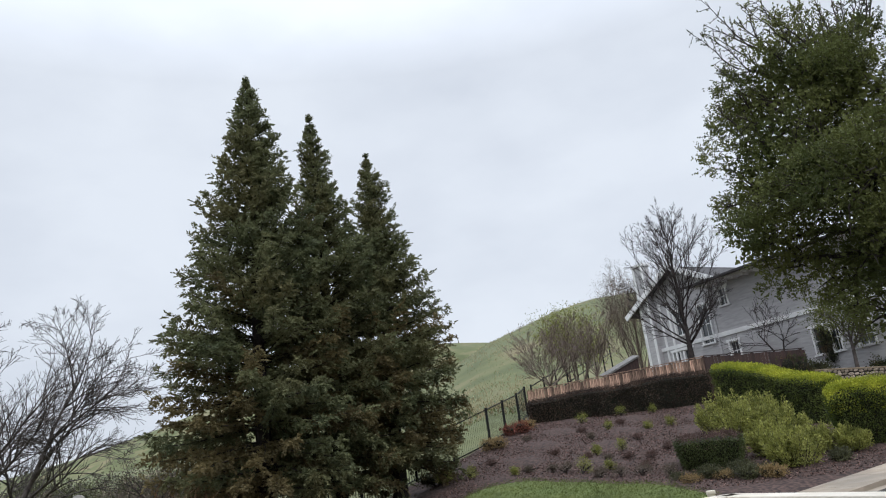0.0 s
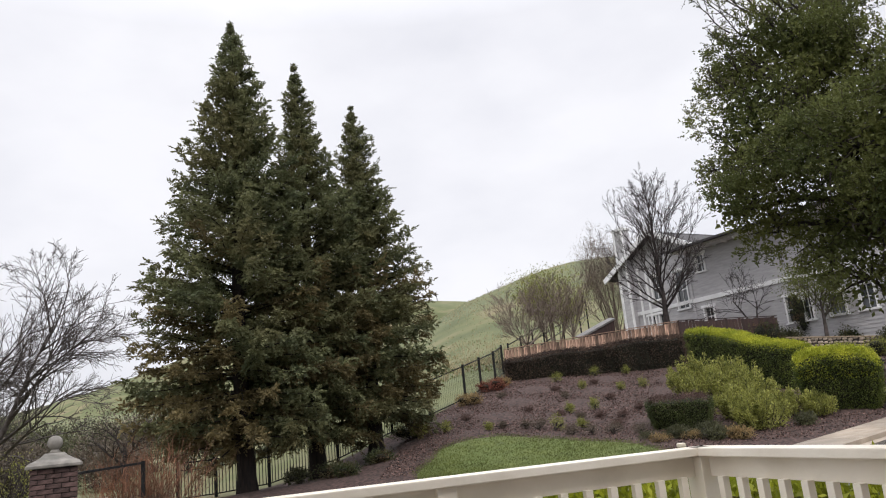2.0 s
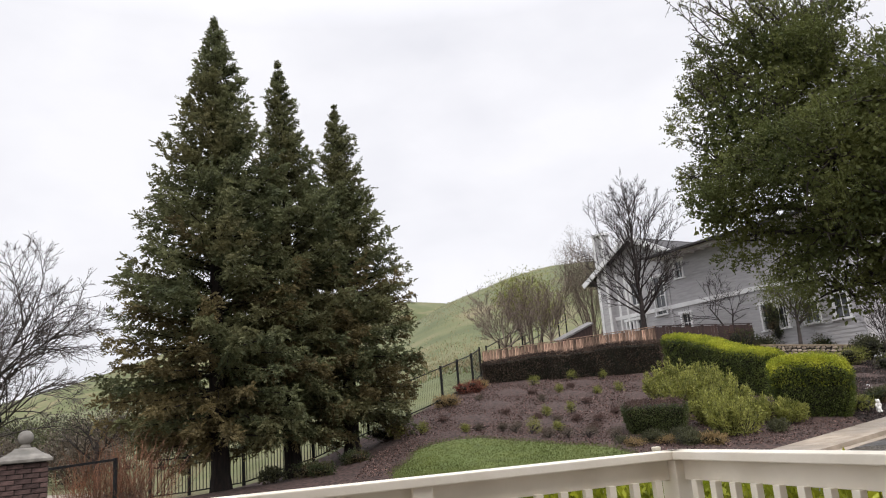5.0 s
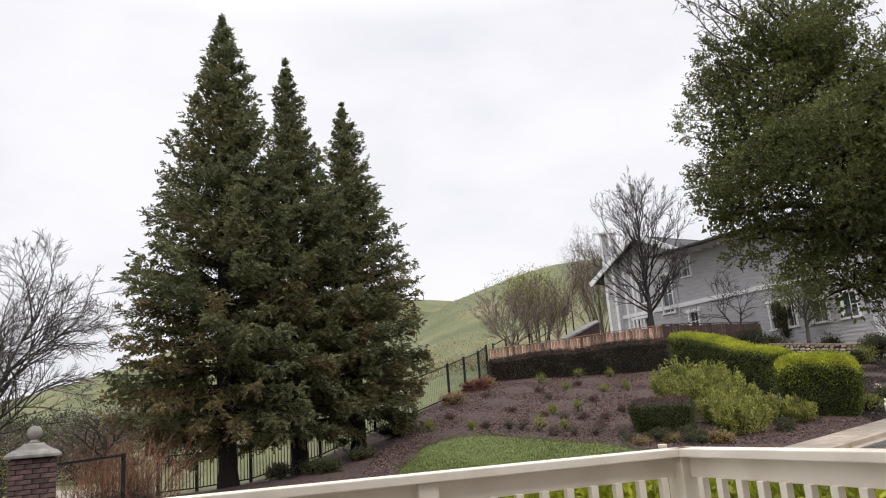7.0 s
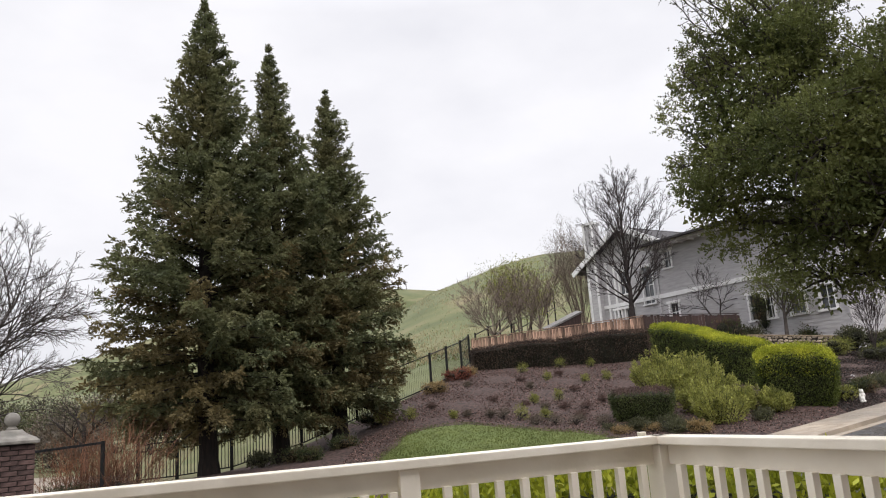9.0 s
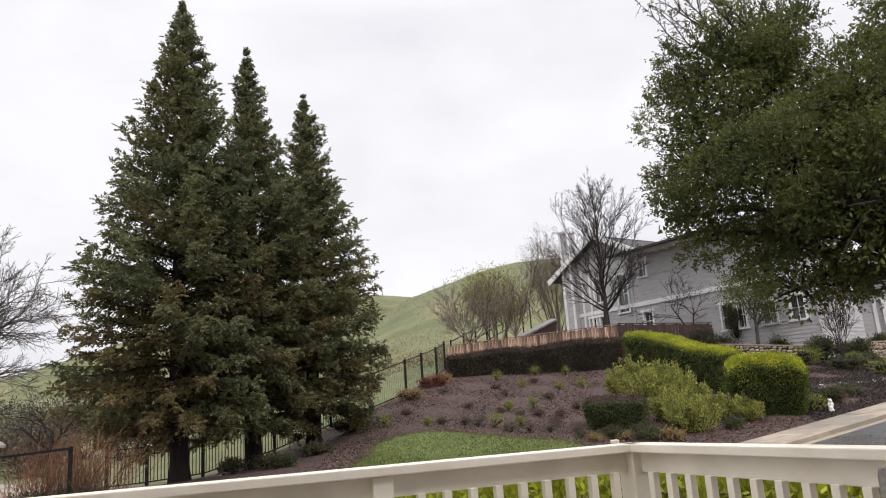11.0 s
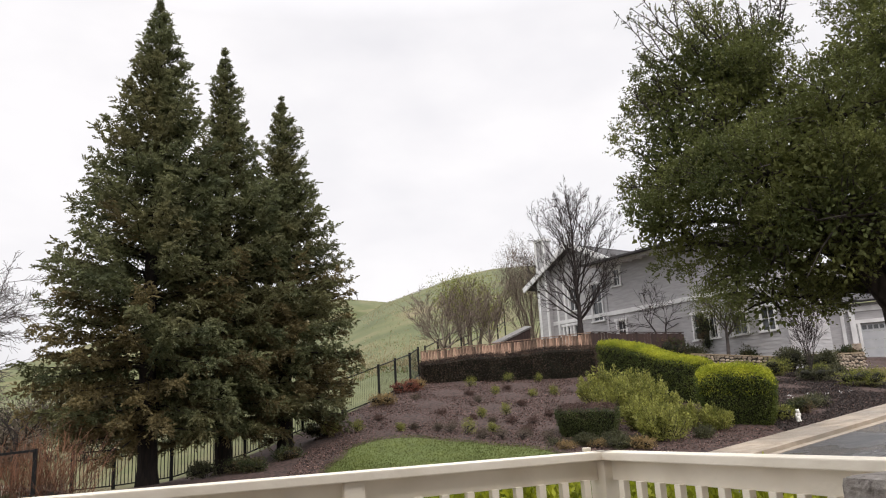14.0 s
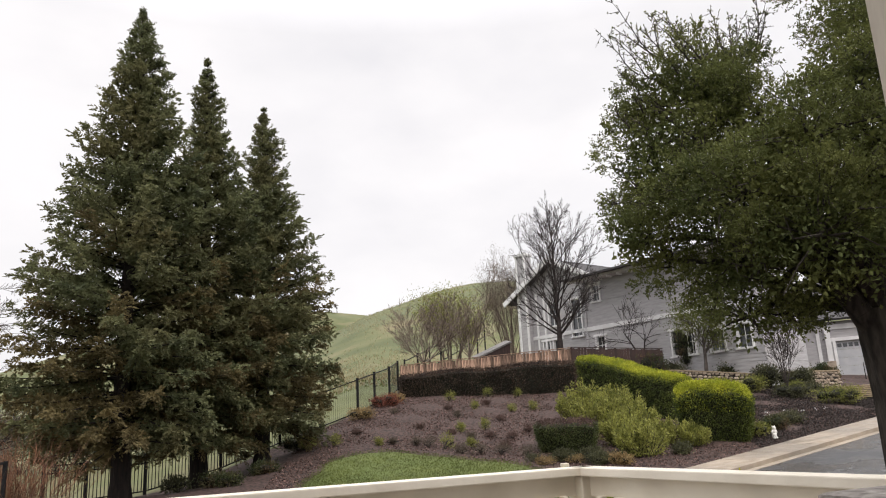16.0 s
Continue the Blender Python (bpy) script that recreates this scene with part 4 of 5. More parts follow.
fence_run("black iron picket fence below the redwoods", along([(-11.6, 27.6), (-10.4, 28.2), (-8.55, 28.8), (-6.0, 29.4), (-4.0, 30.8)], 2.1), 1.42)
fence_run("black iron fence with fine mesh panels climbing the slope", along([(-4.0, 30.8), (-0.93, 32.4), (0.5, 36.6), (1.0, 39.4)], 2.2), 1.5, True)


climb = thing("iron_fence", "black iron fence climbing the hillside behind bare trees", "fence", group="black iron fences")
a, b = Vector((1.39, 40.0, 5.66)), Vector((7.86, 54.0, 9.59))
turn = (b - a).to_track_quat("X", "Z").to_matrix().to_4x4()
for dz in (-0.03, -0.6, -1.1):
    part("rail", boxed((0, 0, 0), ((b - a).length, 0.04, 0.05)), IRON, climb).matrix_world = Matrix.Translation((a + b) / 2 + Vector((0, 0, dz))) @ turn
for k in range(9):
    p = a + (b - a) * (k / 8)
    foot = hz(p.x, p.y) - 0.1
    part("post", boxed((p.x, p.y, (p.z + 0.08 + foot) / 2), (0.09, 0.09, p.z + 0.08 - foot), 0.006), IRON, climb)


# ---- board fence above the dark hedge ----
def board_fence(label, p0, p1, z0, z1, tall, mat, group):
    fence = thing("board_fence", label, "fence", group=group)
    rng = random.Random(7)
    length = math.dist(p0, p1)
    n = int(length / 0.165)
    ang = math.atan2(p1[1] - p0[1], p1[0] - p0[0])
    meshes = []
    for k in range(4):
        me_ = bpy.data.meshes.new("board")
        bm = boxed((0, 0, 0), (0.15 + 0.006 * k, 0.022, tall - 0.03 * k), 0.004)
        bm.to_mesh(me_)
        bm.free()
        me_.materials.append(mat)
        meshes.append(me_)
    for k in range(n):
        s = (k + 0.5) / n
        ob = child("board", meshes[rng.randrange(4)], fence)
        ob.matrix_world = Matrix.Translation((p0[0] + (p1[0] - p0[0]) * s, p0[1] + (p1[1] - p0[1]) * s, z0 + (z1 - z0) * s - tall / 2 + rng.uniform(-0.015, 0.015))) @ Matrix.Rotation(ang, 4, "Z")
    for k in range(int(length / 2.4) + 1):
        s = min(1.0, k * 2.4 / length)
        part("post", boxed((p0[0] + (p1[0] - p0[0]) * s - 0.05 * math.sin(ang), p0[1] + (p1[1] - p0[1]) * s + 0.07, z0 + (z1 - z0) * s - tall / 2), (0.1, 0.1, tall + 0.06)), mat, fence)
    rail = Vector((p1[0] - p0[0], p1[1] - p0[1], z1 - z0))
    ob = part("cap_rail", boxed((0, 0, 0), (rail.length, 0.09, 0.035), 0.004), mat, fence)
    ob.matrix_world = Matrix.Translation(((p0[0] + p1[0]) / 2, (p0[1] + p1[1]) / 2, (z0 + z1) / 2 + 0.03)) @ rail.to_track_quat("X", "Z").to_matrix().to_4x4()
    return fence


board_fence("reddish brown redwood board fence stepping up the slope", (1.15, 38.6), (9.9, 37.6), 5.28, 5.74, 1.5, BOARD, "board fences")
board_fence("dark wet brown board fence beside the house", (9.95, 37.6), (14.9, 37.9), 5.76, 5.52, 1.7, BOARD_DARK, "board fences")

# ---- clipped hedges ----
hedge("boundary_hedge", "dark brown-leaved clipped hedge below the board fence", (1.05, 37.0), (9.6, 35.9), 0.9, 0.98, 1.5, HEDGE_DK, HEDGE_DK, 24000, 0.075, 41, 0.3, 0.05)
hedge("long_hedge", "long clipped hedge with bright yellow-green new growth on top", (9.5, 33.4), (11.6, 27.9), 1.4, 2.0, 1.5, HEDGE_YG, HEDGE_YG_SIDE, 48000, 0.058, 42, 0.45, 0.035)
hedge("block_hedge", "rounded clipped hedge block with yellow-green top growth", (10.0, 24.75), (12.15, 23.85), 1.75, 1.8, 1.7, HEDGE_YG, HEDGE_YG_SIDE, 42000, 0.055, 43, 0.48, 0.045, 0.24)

# ---- loose shrubs on the slope ----
GROUP = "light green shrubs on the slope"
for k, (x, y, sx) in enumerate([(7.7, 28.0, 1.15), (8.7, 27.2, 1.1), (7.6, 26.3, 1.0), (8.6, 25.5, 1.0), (7.85, 24.0, 0.85), (7.8, 22.45, 0.8), (9.15, 23.9, 0.62), (9.95, 23.5, 0.55)]):
    plume_shrub("loose light green feathery shrub on the mulched slope", (x, y, hz(x, y)), sx, SHRUB_LG, int(88 * sx), 0.085, 50 + k, GROUP)
hedge("clipped_shrub", "dark green boxy clipped shrub with a reddish brown top", (5.0, 23.95), (6.75, 23.5), 1.35, 0.92, 0.95, PLANT_RUST, SHRUB_GREEN, 20000, 0.048, 60, 0.22, 0.05, 0.2)
# small plants
rng = random.Random(12)
GROUP = "small plants on the mulch"
YG, DK, OL = (PLANT_YEL, "small yellow-green upright plant in dark mulch", 1.6), (PLANT_RUST, "low dark reddish brown plant in mulch", 0.75), (SHRUB_BROWN, "low brownish olive plant in mulch", 0.95)
PLANTED = [(3.22, 34.83, 0.30, YG), (5.15, 35.5, 0.30, YG), (4.04, 32.14, 0.24, YG), (6.58, 35.2, 0.24, YG), (6.47, 31.27, 0.28, YG), (3.17, 30.55, 0.24, OL), (2.9, 27.45, 0.24, YG), (3.84, 27.61, 0.24, YG),
           (2.96, 32.32, 0.26, DK), (4.8, 33.26, 0.26, DK), (4.65, 29.31, 0.28, DK), (4.48, 25.79, 0.28, DK), (2.09, 24.72, 0.33, YG), (1.58, 25.3, 0.34, OL), (2.55, 23.95, 0.32, OL), (3.15, 23.85, 0.32, OL),
           (3.75, 23.7, 0.34, OL), (4.5, 23.3, 0.32, OL), (2.98, 24.83, 0.18, YG), (1.5, 28.5, 0.2, DK), (1.2, 25.71, 0.22, OL), (0.44, 26.05, 0.18, OL), (-0.07, 25.82, 0.17, YG), (-1.61, 26.93, 0.26, YG),
           (-0.85, 28.01, 0.2, DK), (2.52, 27.02, 0.2, DK), (3.77, 26.13, 0.22, DK), (3.12, 26.29, 0.18, OL), (0.59, 32.17, 0.18, OL), (5.5, 31.21, 0.18, YG), (5.3, 26.9, 0.26, DK), (4.1, 24.6, 0.26, DK)]
for k, (x, y, s, (m, lab, tall)) in enumerate(PLANTED):
    shrub("small_plant", lab, (x, y, hz(x, y)), (s, s, s * tall), m, 700, 0.05, 100 + k, 6, "plant", GROUP, core=False, upright=0.8, narrow=0.36)
for k in range(9):
    x, y = 4.6 + 0.30 * k + rng.uniform(-0.15, 0.15), 22.3 - 0.06 * k + rng.uniform(-0.3, 0.3)
    s = rng.uniform(0.2, 0.32)
    m = (SHRUB_OLIVE, PLANT_GOLD, SHRUB_OLIVE)[k % 3]
    shrub("border_plant", "low mounding border plant along the lawn edge", (x, y, hz(x, y)), (s * 1.3, s, s * 0.9), m, 800, 0.05, 160 + k, 6, "plant", "border plants along the lawn", core=False, upright=0.7, narrow=0.34)
for k, (x, y, s, m, lab) in enumerate([(0.2, 34.1, 0.62, PLANT_RED, "low red-leaved shrub beside the iron fence"), (0.7, 35.3, 0.4, PLANT_GOLD, "straw-coloured low shrub beside the fence"), (-0.8, 31.0, 0.55, PLANT_GOLD, "golden brown low shrub beside the fence"),
                                    (-2.6, 28.2, 0.5, SHRUB_LG, "green strappy low plant beside the fence"), (-3.0, 28.4, 0.55, SHRUB_OLIVE, "olive low shrub below the redwood"),
                                    (6.9, 21.5, 0.3, PLANT_GOLD, "straw-coloured ornamental grass clump"), (6.3, 22.3, 0.35, SHRUB_OLIVE, "olive green low plant near the lawn"), (5.5, 22.4, 0.3, SHRUB_OLIVE, "light green low plant near the lawn"), (8.9, 22.4, 0.3, SHRUB_OLIVE, "olive green low plant near the pavement"), (6.2, 21.7, 0.3, SHRUB_OLIVE, "olive green low clump by the lawn"), (-5.0, 23.2, 0.5, SHRUB_DK, "dark low shrub under the redwoods"), (-3.6, 24.3, 0.45, SHRUB_DK, "dark low shrub under the redwoods"), (-4.3, 22.4, 0.4, SHRUB_DK, "dark low shrub under the redwoods"), (-6.0, 23.4, 0.45, SHRUB_OLIVE, "olive low shrub under the redwoods"),
                                    (12.3, 24.2, 0.5, PLANT_YEL, "yellow-green low plant beside the pavement"), (13.6, 25.1, 0.55, SHRUB_DK, "dark green low plant beside the pavement"), (14.6, 26.0, 0.5, SHRUB_OLIVE, "olive low plant beside the pavement"),
                                    (18.9, 29.6, 0.9, PLANT_YEL, "spreading yellow-green shrub below the steps"), (18.2, 31.6, 0.8, SHRUB_OLIVE, "grey-green rounded shrub near the steps"), (17.2, 33.6, 0.9, SHRUB_LG, "light green shrub below the stone wall"), (18.9, 33.0, 0.6, PLANT_YEL, "yellow-green shrub below the stone wall"), (20.0, 33.6, 0.6, SHRUB_OLIVE, "grey-green shrub below the stone wall"), (16.1, 34.4, 0.7, SHRUB_LG, "light green shrub below the stone wall")]):
    shrub("low_shrub", lab, (x, y, hz(x, y)), (s * 1.25, s, s * 0.85), m, int(2600 * s) + 500, 0.075, 200 + k, 7, upright=0.6, narrow=0.4)

# bark chips over the bed
rng = np.random.default_rng(9)
n = 95000
cx, cy = rng.uniform(-3.2, 19, n), rng.uniform(21, 37, n)
q = (cx - ROAD_AT[0]) * ROAD_OUT[0] + (cy - ROAD_AT[1]) * ROAD_OUT[1]
lawn_r = np.hypot(cx - LAWN_AT[0], cy - LAWN_AT[1]) / lawn_reach(np.arctan2(cy - LAWN_AT[1], cx - LAWN_AT[0]))
ok = (cx > fence_x(cy)) & (q < -0.1) & (lawn_r > 1.0)
cx, cy = cx[ok], cy[ok]
c = np.stack([cx, cy, height(cx, cy) + 0.015], -1)
d = rng.normal(size=c.shape) * np.array([1, 1, 0.45])
tagged(new("mulch", quads("mulch", leaf_quads(c, d, rng.uniform(0.035, 0.08, len(c)), rng.uniform(0.02, 0.045, len(c)), rng), MULCH)), "dark purplish brown bark chips over the slope", "mulch", kind="stuff")

# fresh darker mulch between the hedges and the road
n = 150000
cx, cy = rng.uniform(11.6, 22, n), rng.uniform(22.5, 37, n)
q = (cx - ROAD_AT[0]) * ROAD_OUT[0] + (cy - ROAD_AT[1]) * ROAD_OUT[1]
ok = (q < -0.12) & (q > -9.0) & (cx > 12.0 + 0.3 * np.sin(cy * 1.3))
cx, cy = cx[ok], cy[ok]
c = np.stack([cx, cy, height(cx, cy) + 0.022], -1)
d = rng.normal(size=c.shape) * np.array([1, 1, 0.3])
tagged(new("dark_mulch", quads("dark_mulch", leaf_quads(c, d, rng.uniform(0.035, 0.07, len(c)), rng.uniform(0.025, 0.045, len(c)), rng), MULCH_DARK)), "fresh nearly black wet mulch beside the road", "mulch", kind="stuff")

# ---- bare trees ----
FINE = [(8, 10, 0.72, 0.62, 0.05, -0.005), (7, 9, 0.6, 0.52, 0.07, -0.015), (5, 6, 0.6, 0.5, 0.10, 0.0), (3, 5, 0.6, 0.48, 0.13, 0.02), (2, 0, 0, 0, 0.16, 0.02)]
bare_tree("bare_tree", "tall leafless grey tree with fine spreading twigs", (-18.5, 25.2, hz(-18.5, 25.2)), FINE, 7.8, 0.16, BARK_GREY, 71, 3, 0.45, twig=0.0065)
bare_tree("bare_tree", "tall leafless grey tree with fine spreading twigs", (-20.0, 26.5, hz(-20.0, 26.5)), FINE, 6.8, 0.15, BARK_GREY, 72, 2, 0.35, twig=0.0065)
upswept_tree("bare_tree", "dark leafless ornamental tree with upswept branches before the house", (10.12, 40.5, 4.75), 10.3, 1.95, 2.6, 36, BARK_DARK, 73, 0.0065, 0.21, 1.25)
VASE = [(5, 6, 0.35, 0.62, 0.06, 0.03), (4, 5, 0.45, 0.6, 0.10, 0.06), (4, 5, 0.5, 0.6, 0.12, 0.05), (3, 0, 0, 0, 0.16, 0.04)]
upswept_tree("bare_shrub_tree", "leafless brown vase-shaped multi-stemmed small tree", (2.5, 41.0, hz(2.5, 41.0)), 4.9, 1.1, 2.6, 21, BARK_TAN, 74, 0.0065, 0.10, 1.1, False)
upswept_tree("bare_shrub_tree", "leafless grey-brown multi-stemmed small tree", (5.18, 42.0, hz(5.18, 42.0)), 5.2, 1.3, 2.0, 16, BARK_TAN, 75, 0.0065, 0.10, 0.9, False)
bare_tree("budding_tree", "thin tree budding with fresh light green leaves", (4.4, 46.0, hz(4.4, 46.0)), VASE, 3.3, 0.06, BARK_TAN, 76, 6, 0.4, (PLANT_YEL, 13, 0.24, 0.11), twig=0.009)
bare_tree("brown_tree", "rounded brownish winter tree beside the house", (11.0, 58.5, hz(11.0, 58.5)), VASE, 6.4, 0.10, BARK_TAN, 77, 9, 0.7, (SHRUB_BROWN, 18, 0.28, 0.085), twig=0.010)
upswept_tree("crape_myrtle", "slim leafless multi-stemmed tree in dark mulch", (18.1, 32.0, hz(18.1, 32.0)), 4.6, 0.25, 0.8, 10, BARK_DARK, 78, 0.006, 0.09, 0.30, False)
SMALL = [(4, 7, 0.6, 0.75, 0.04, 0.02), (4, 6, 0.55, 0.6, 0.1, 0.05), (3, 5, 0.6, 0.6, 0.15, 0.03), (3, 0, 0, 0, 0.2, 0.0)]
bare_tree("small_tree", "small evergreen tree with pale trunk before the house", (17.0, 37.6, hz(17.0, 37.6)), SMALL, 2.9, 0.13, BARK_GREY, 79, 1, 0, (OAK_LEAF, 18, 0.34, 0.12))
ARCH = [(3, 6, 0.9, 1.0, 0.08, 0.0), (5, 5, 0.5, 0.6, 0.12, -0.02), (4, 4, 0.55, 0.6, 0.15, -0.02), (3, 0, 0, 0, 0.2, 0)]
bare_tree("bare_shrub_tree", "leafless dark spreading small tree against the house wall", (15.0, 40.6, 5.0), ARCH, 2.5, 0.07, BARK_DARK, 80, 2, 0.5, twig=0.009)
bare_tree("young_tree", "young tree with sparse pale spring leaves by the pillar", (-10.6, 15.8, hz(-10.6, 15.8)), VASE, 1.5, 0.035, BARK_DARK, 81, 5, 0.45, (PLANT_YEL, 2, 0.06, 0.05), twig=0.004)
bare_tree("dark_tree", "low dark spreading leafless tree in the meadow", (-18.2, 37.0, hz(-18.2, 37.0)), SMALL, 2.6, 0.2, BARK_DARK, 82, 1, 0, (SHRUB_BROWN, 8, 0.25, 0.12), squash=(1.6, 1.6, 0.9))

for x, y, z in ((-27.0, 500.0, 4.6), (-33.0, 505.0, 3.4)):
    bare_tree("far_tree", "small bare tree on the far grassy ridge", (x, y, hz(x, y)), SMALL, z, 0.3, BARK_GREY, int(z * 10), twig=0.05)

# meadow thickets beyond the fence
for k, (x, y, sx, sz, m) in enumerate([(-21.5, 42, 3.2, 3.2, SHRUB_BROWN), (-17.5, 46, 3.0, 4.2, SHRUB_OLIVE), (-24.5, 46, 3.6, 4.0, SHRUB_OLIVE), (-14.5, 44, 2.6, 3.4, SHRUB_OLIVE), (-28, 44, 3.5, 3.4, SHRUB_BROWN), (-11.8, 41, 2.2, 2.8, SHRUB_OLIVE), (-31, 50, 4.0, 4.5, SHRUB_OLIVE), (-21.0, 52, 3.6, 4.6, SHRUB_OLIVE), (-24, 36, 2.6, 3.0, SHRUB_BROWN), (-36, 46, 4, 4.2, SHRUB_BROWN), (-28, 38, 3, 3.4, SHRUB_OLIVE), (-16, 55, 4, 5.5, SHRUB_BROWN), (-26, 58, 4.5, 6.0, SHRUB_OLIVE), (-36, 58, 5, 6.0, SHRUB_OLIVE)]):
    shrub("thicket", "olive and brown winter thicket in the meadow", (x, y, hz(x, y) - 0.2), (sx, sx, sz), m, 6500, 0.19, 300 + k, 18, "thicket", "thickets in the meadow", core=False)

# rough grass and weeds on the near hillside
rng = np.random.default_rng(15)
for nm, lab, m, n, tall in (("wild_grass", "dry tan grass stalks on the hillside", STRAW, 16000, 0.42), ("weeds", "rough green weeds on the hillside", BLADE, 5000, 0.16)):
    y = 41 + 190 * rng.uniform(0, 1, n) ** 1.35
    x = -0.16 * y + rng.uniform(0, 1, n) * (0.50 * y + 1)
    if nm == "wild_grass":
        keep = np.sin(x * 0.16 + 1.2) + np.sin(y * 0.09 + 0.14 * x) + rng.normal(size=n) * 0.5 > 0.5
        x, y = x[keep], y[keep]
    c = np.stack([x, y, height(x, y) - 0.02], -1)
    c, u = clumped(rng, c, np.zeros_like(c), 2, np.array([0.15, 0.15, 0.0]))
    d = rng.normal(size=c.shape) * 0.4 + np.array([0, 0, 1.0])
    tagged(new(nm, quads(nm, leaf_quads(c, d, tall * rng.uniform(0.6, 1.4, len(c)), 0.09, rng), m)), lab, "grass", kind="stuff")

# ---- brick pillar, gate and path ----
pillar = thing("brick_pillar", "purple-brown brick gate pillar with cast stone cap and ball", "pillar", (-6.64, 11.27, hz(-6.64, 11.27) - 0.05), 29)
part("core", boxed((0, 0, 0.985), (0.57, 0.57, 1.97)), MORTAR, pillar)
brick_me = []
for w in (0.205, 0.2, 0.098):
    me_ = bpy.data.meshes.new("brick")
    bm = boxed((0, 0, 0), (w, 0.05, 0.062), 0.006)
    bm.to_mesh(me_)
    bm.free()
    me_.materials.append(BRICK)
    brick_me.append(me_)
for course in range(27):
    z = 0.036 + 0.0725 * course
    for side in range(4):
        xs = ((-0.213, 0, 0), (0.0, 1, 0), (0.213, 0, 0)) if course % 2 else ((-0.266, 2, 0), (-0.107, 0, 0), (0.107, 1, 0), (0.266, 2, 0))
        for x, w, _ in xs:
            ob = child("brick", brick_me[w], pillar)
            ob.matrix_basis = Matrix.Rotation(side * math.pi / 2, 4, "Z") @ Matrix.Translation((x, -0.292, z))
top = 1.97
bm = bmesh.new()
for c_, s_ in (((0, 0, top + 0.025), (0.76, 0.76, 0.05)),):
    box(bm, c_, s_, bevel=0.012)
prof = [(0.365, 0.05), (0.33, 0.085), (0.25, 0.12), (0.18, 0.165), (0.135, 0.21)]
vs = []
for r, h in prof:
    vs.append([bm.verts.new((sx * r, sy * r, top + h)) for sx, sy in ((-1, -1), (1, -1), (1, 1), (-1, 1))])
for a, b in zip(vs[:-1], vs[1:]):
    for k in range(4):
        bm.faces.new((a[k], a[(k + 1) % 4], b[(k + 1) % 4], b[k]))
bm.faces.new(vs[-1])
part("cap", bm, CAST, pillar, "flared cast stone cap")
bm = bmesh.new()
bmesh.ops.create_cone(bm, segments=20, cap_ends=True, radius1=0.09, radius2=0.05, depth=0.06, matrix=Matrix.Translation((0, 0, top + 0.235)))
bmesh.ops.create_uvsphere(bm, u_segments=24, v_segments=14, radius=0.108, matrix=Matrix.Translation((0, 0, top + 0.36)))
for f in bm.faces:
    f.smooth = True
part("ball", bm, CAST, pillar, "cast stone ball finial")

gate = thing("metal_gate", "dark metal pedestrian gate rail beside the pillar", "gate", (-7.0, 15.0, 0))
g0, g1 = Vector((-8.6, 14.6, hz(-8.6, 14.6) + 0.2)), Vector((-7.85, 16.8, hz(-7.85, 16.8) + 0.2))
for p in (g0, g1):
    part("post", boxed((p.x + 7.0, p.y - 15.0, p.z + 0.72), (0.07, 0.07, 1.44), 0.006), IRON, gate)
way = g1 - g0
for h in (1.40, 0.15):
    ob = part("rail", boxed((0, 0, 0), (way.length, 0.04, 0.05)), IRON, gate)
    ob.matrix_world = Matrix.Translation((g0 + g1) / 2 + Vector((0, 0, h))) @ way.to_track_quat("X", "Z").to_matrix().to_4x4()
v, fcs = [], []
for k in range(15):
    s = k / 29
    x, y = -13.5 + 5.5 * s, 17.0 + 9.0 * s + 1.2 * math.sin(3 * s)
    for q in (0, 1.2):
        v += [(x + q * 0.85, y - q * 0.5, hz(x, y) + 0.42 * (1 - q / 1.2) + 0.03), (x + q * 0.85, y - q * 0.5, hz(x, y) - 0.3)]
for k in range(14):
    a = 4 * k
    fcs += [(a, a + 4, a + 6, a + 2), (a, a + 1, a + 5, a + 4), (a + 2, a + 6, a + 7, a + 3)]
tagged(new("path", mesh_of("path", v, fcs, CONCRETE)), "pale concrete footpath curving beyond the gate", "path", kind="structure")

def twig_bush(label, at, reach, n, seed, mat):
    rng = np.random.default_rng(seed)
    ob = thing("twig_bush", label, "shrub", at)
    segs = []
    for k in range(n):
        a, tilt = rng.uniform(0, 2 * math.pi), abs(rng.normal()) * 0.5
        d = np.array([math.cos(a) * math.sin(tilt), math.sin(a) * math.sin(tilt), math.cos(tilt)])
        p = np.array([rng.normal() * 0.35, rng.normal() * 0.3, -0.03])
        length = reach * rng.uniform(0.5, 1.05)
        for s in range(5):
            q = p + d * length / 5
            segs.append((*p, *q, 0.008 - 0.001 * s, 0.007 - 0.001 * s))
            if s > 1:
                e = unit(d + rng.normal(size=3) * 0.5)
                segs.append((*q, *(q + e * 0.22 * reach), 0.004, 0.002))
            p, d = q, unit(d + rng.normal(size=3) * 0.09 + np.array([0, 0, -0.02]))
    child("twig_mass", tubes("twig_mass", segs, mat, 3), ob)["kind"] = "stuff"
    return ob


twig_bush("orange-red twiggy leafless shrub beside the fence", (-8.6, 17.4, hz(-8.6, 17.4)), 1.7, 230, 91, RED_TWIG)
twig_bush("orange-red twiggy leafless shrub beside the fence", (-7.9, 17.9, hz(-7.9, 17.9)), 1.95, 170, 92, RED_TWIG)
for k, (x, y) in enumerate([(-8.7, 17.0), (-7.9, 17.3)]):
    shrub("low_shrub", "olive and rust low shrub below red twigs", (x, y, hz(x, y)), (0.75, 0.6, 0.8), (SHRUB_OLIVE, PLANT_RUST)[k], 2600, 0.06, 340 + k, 8)

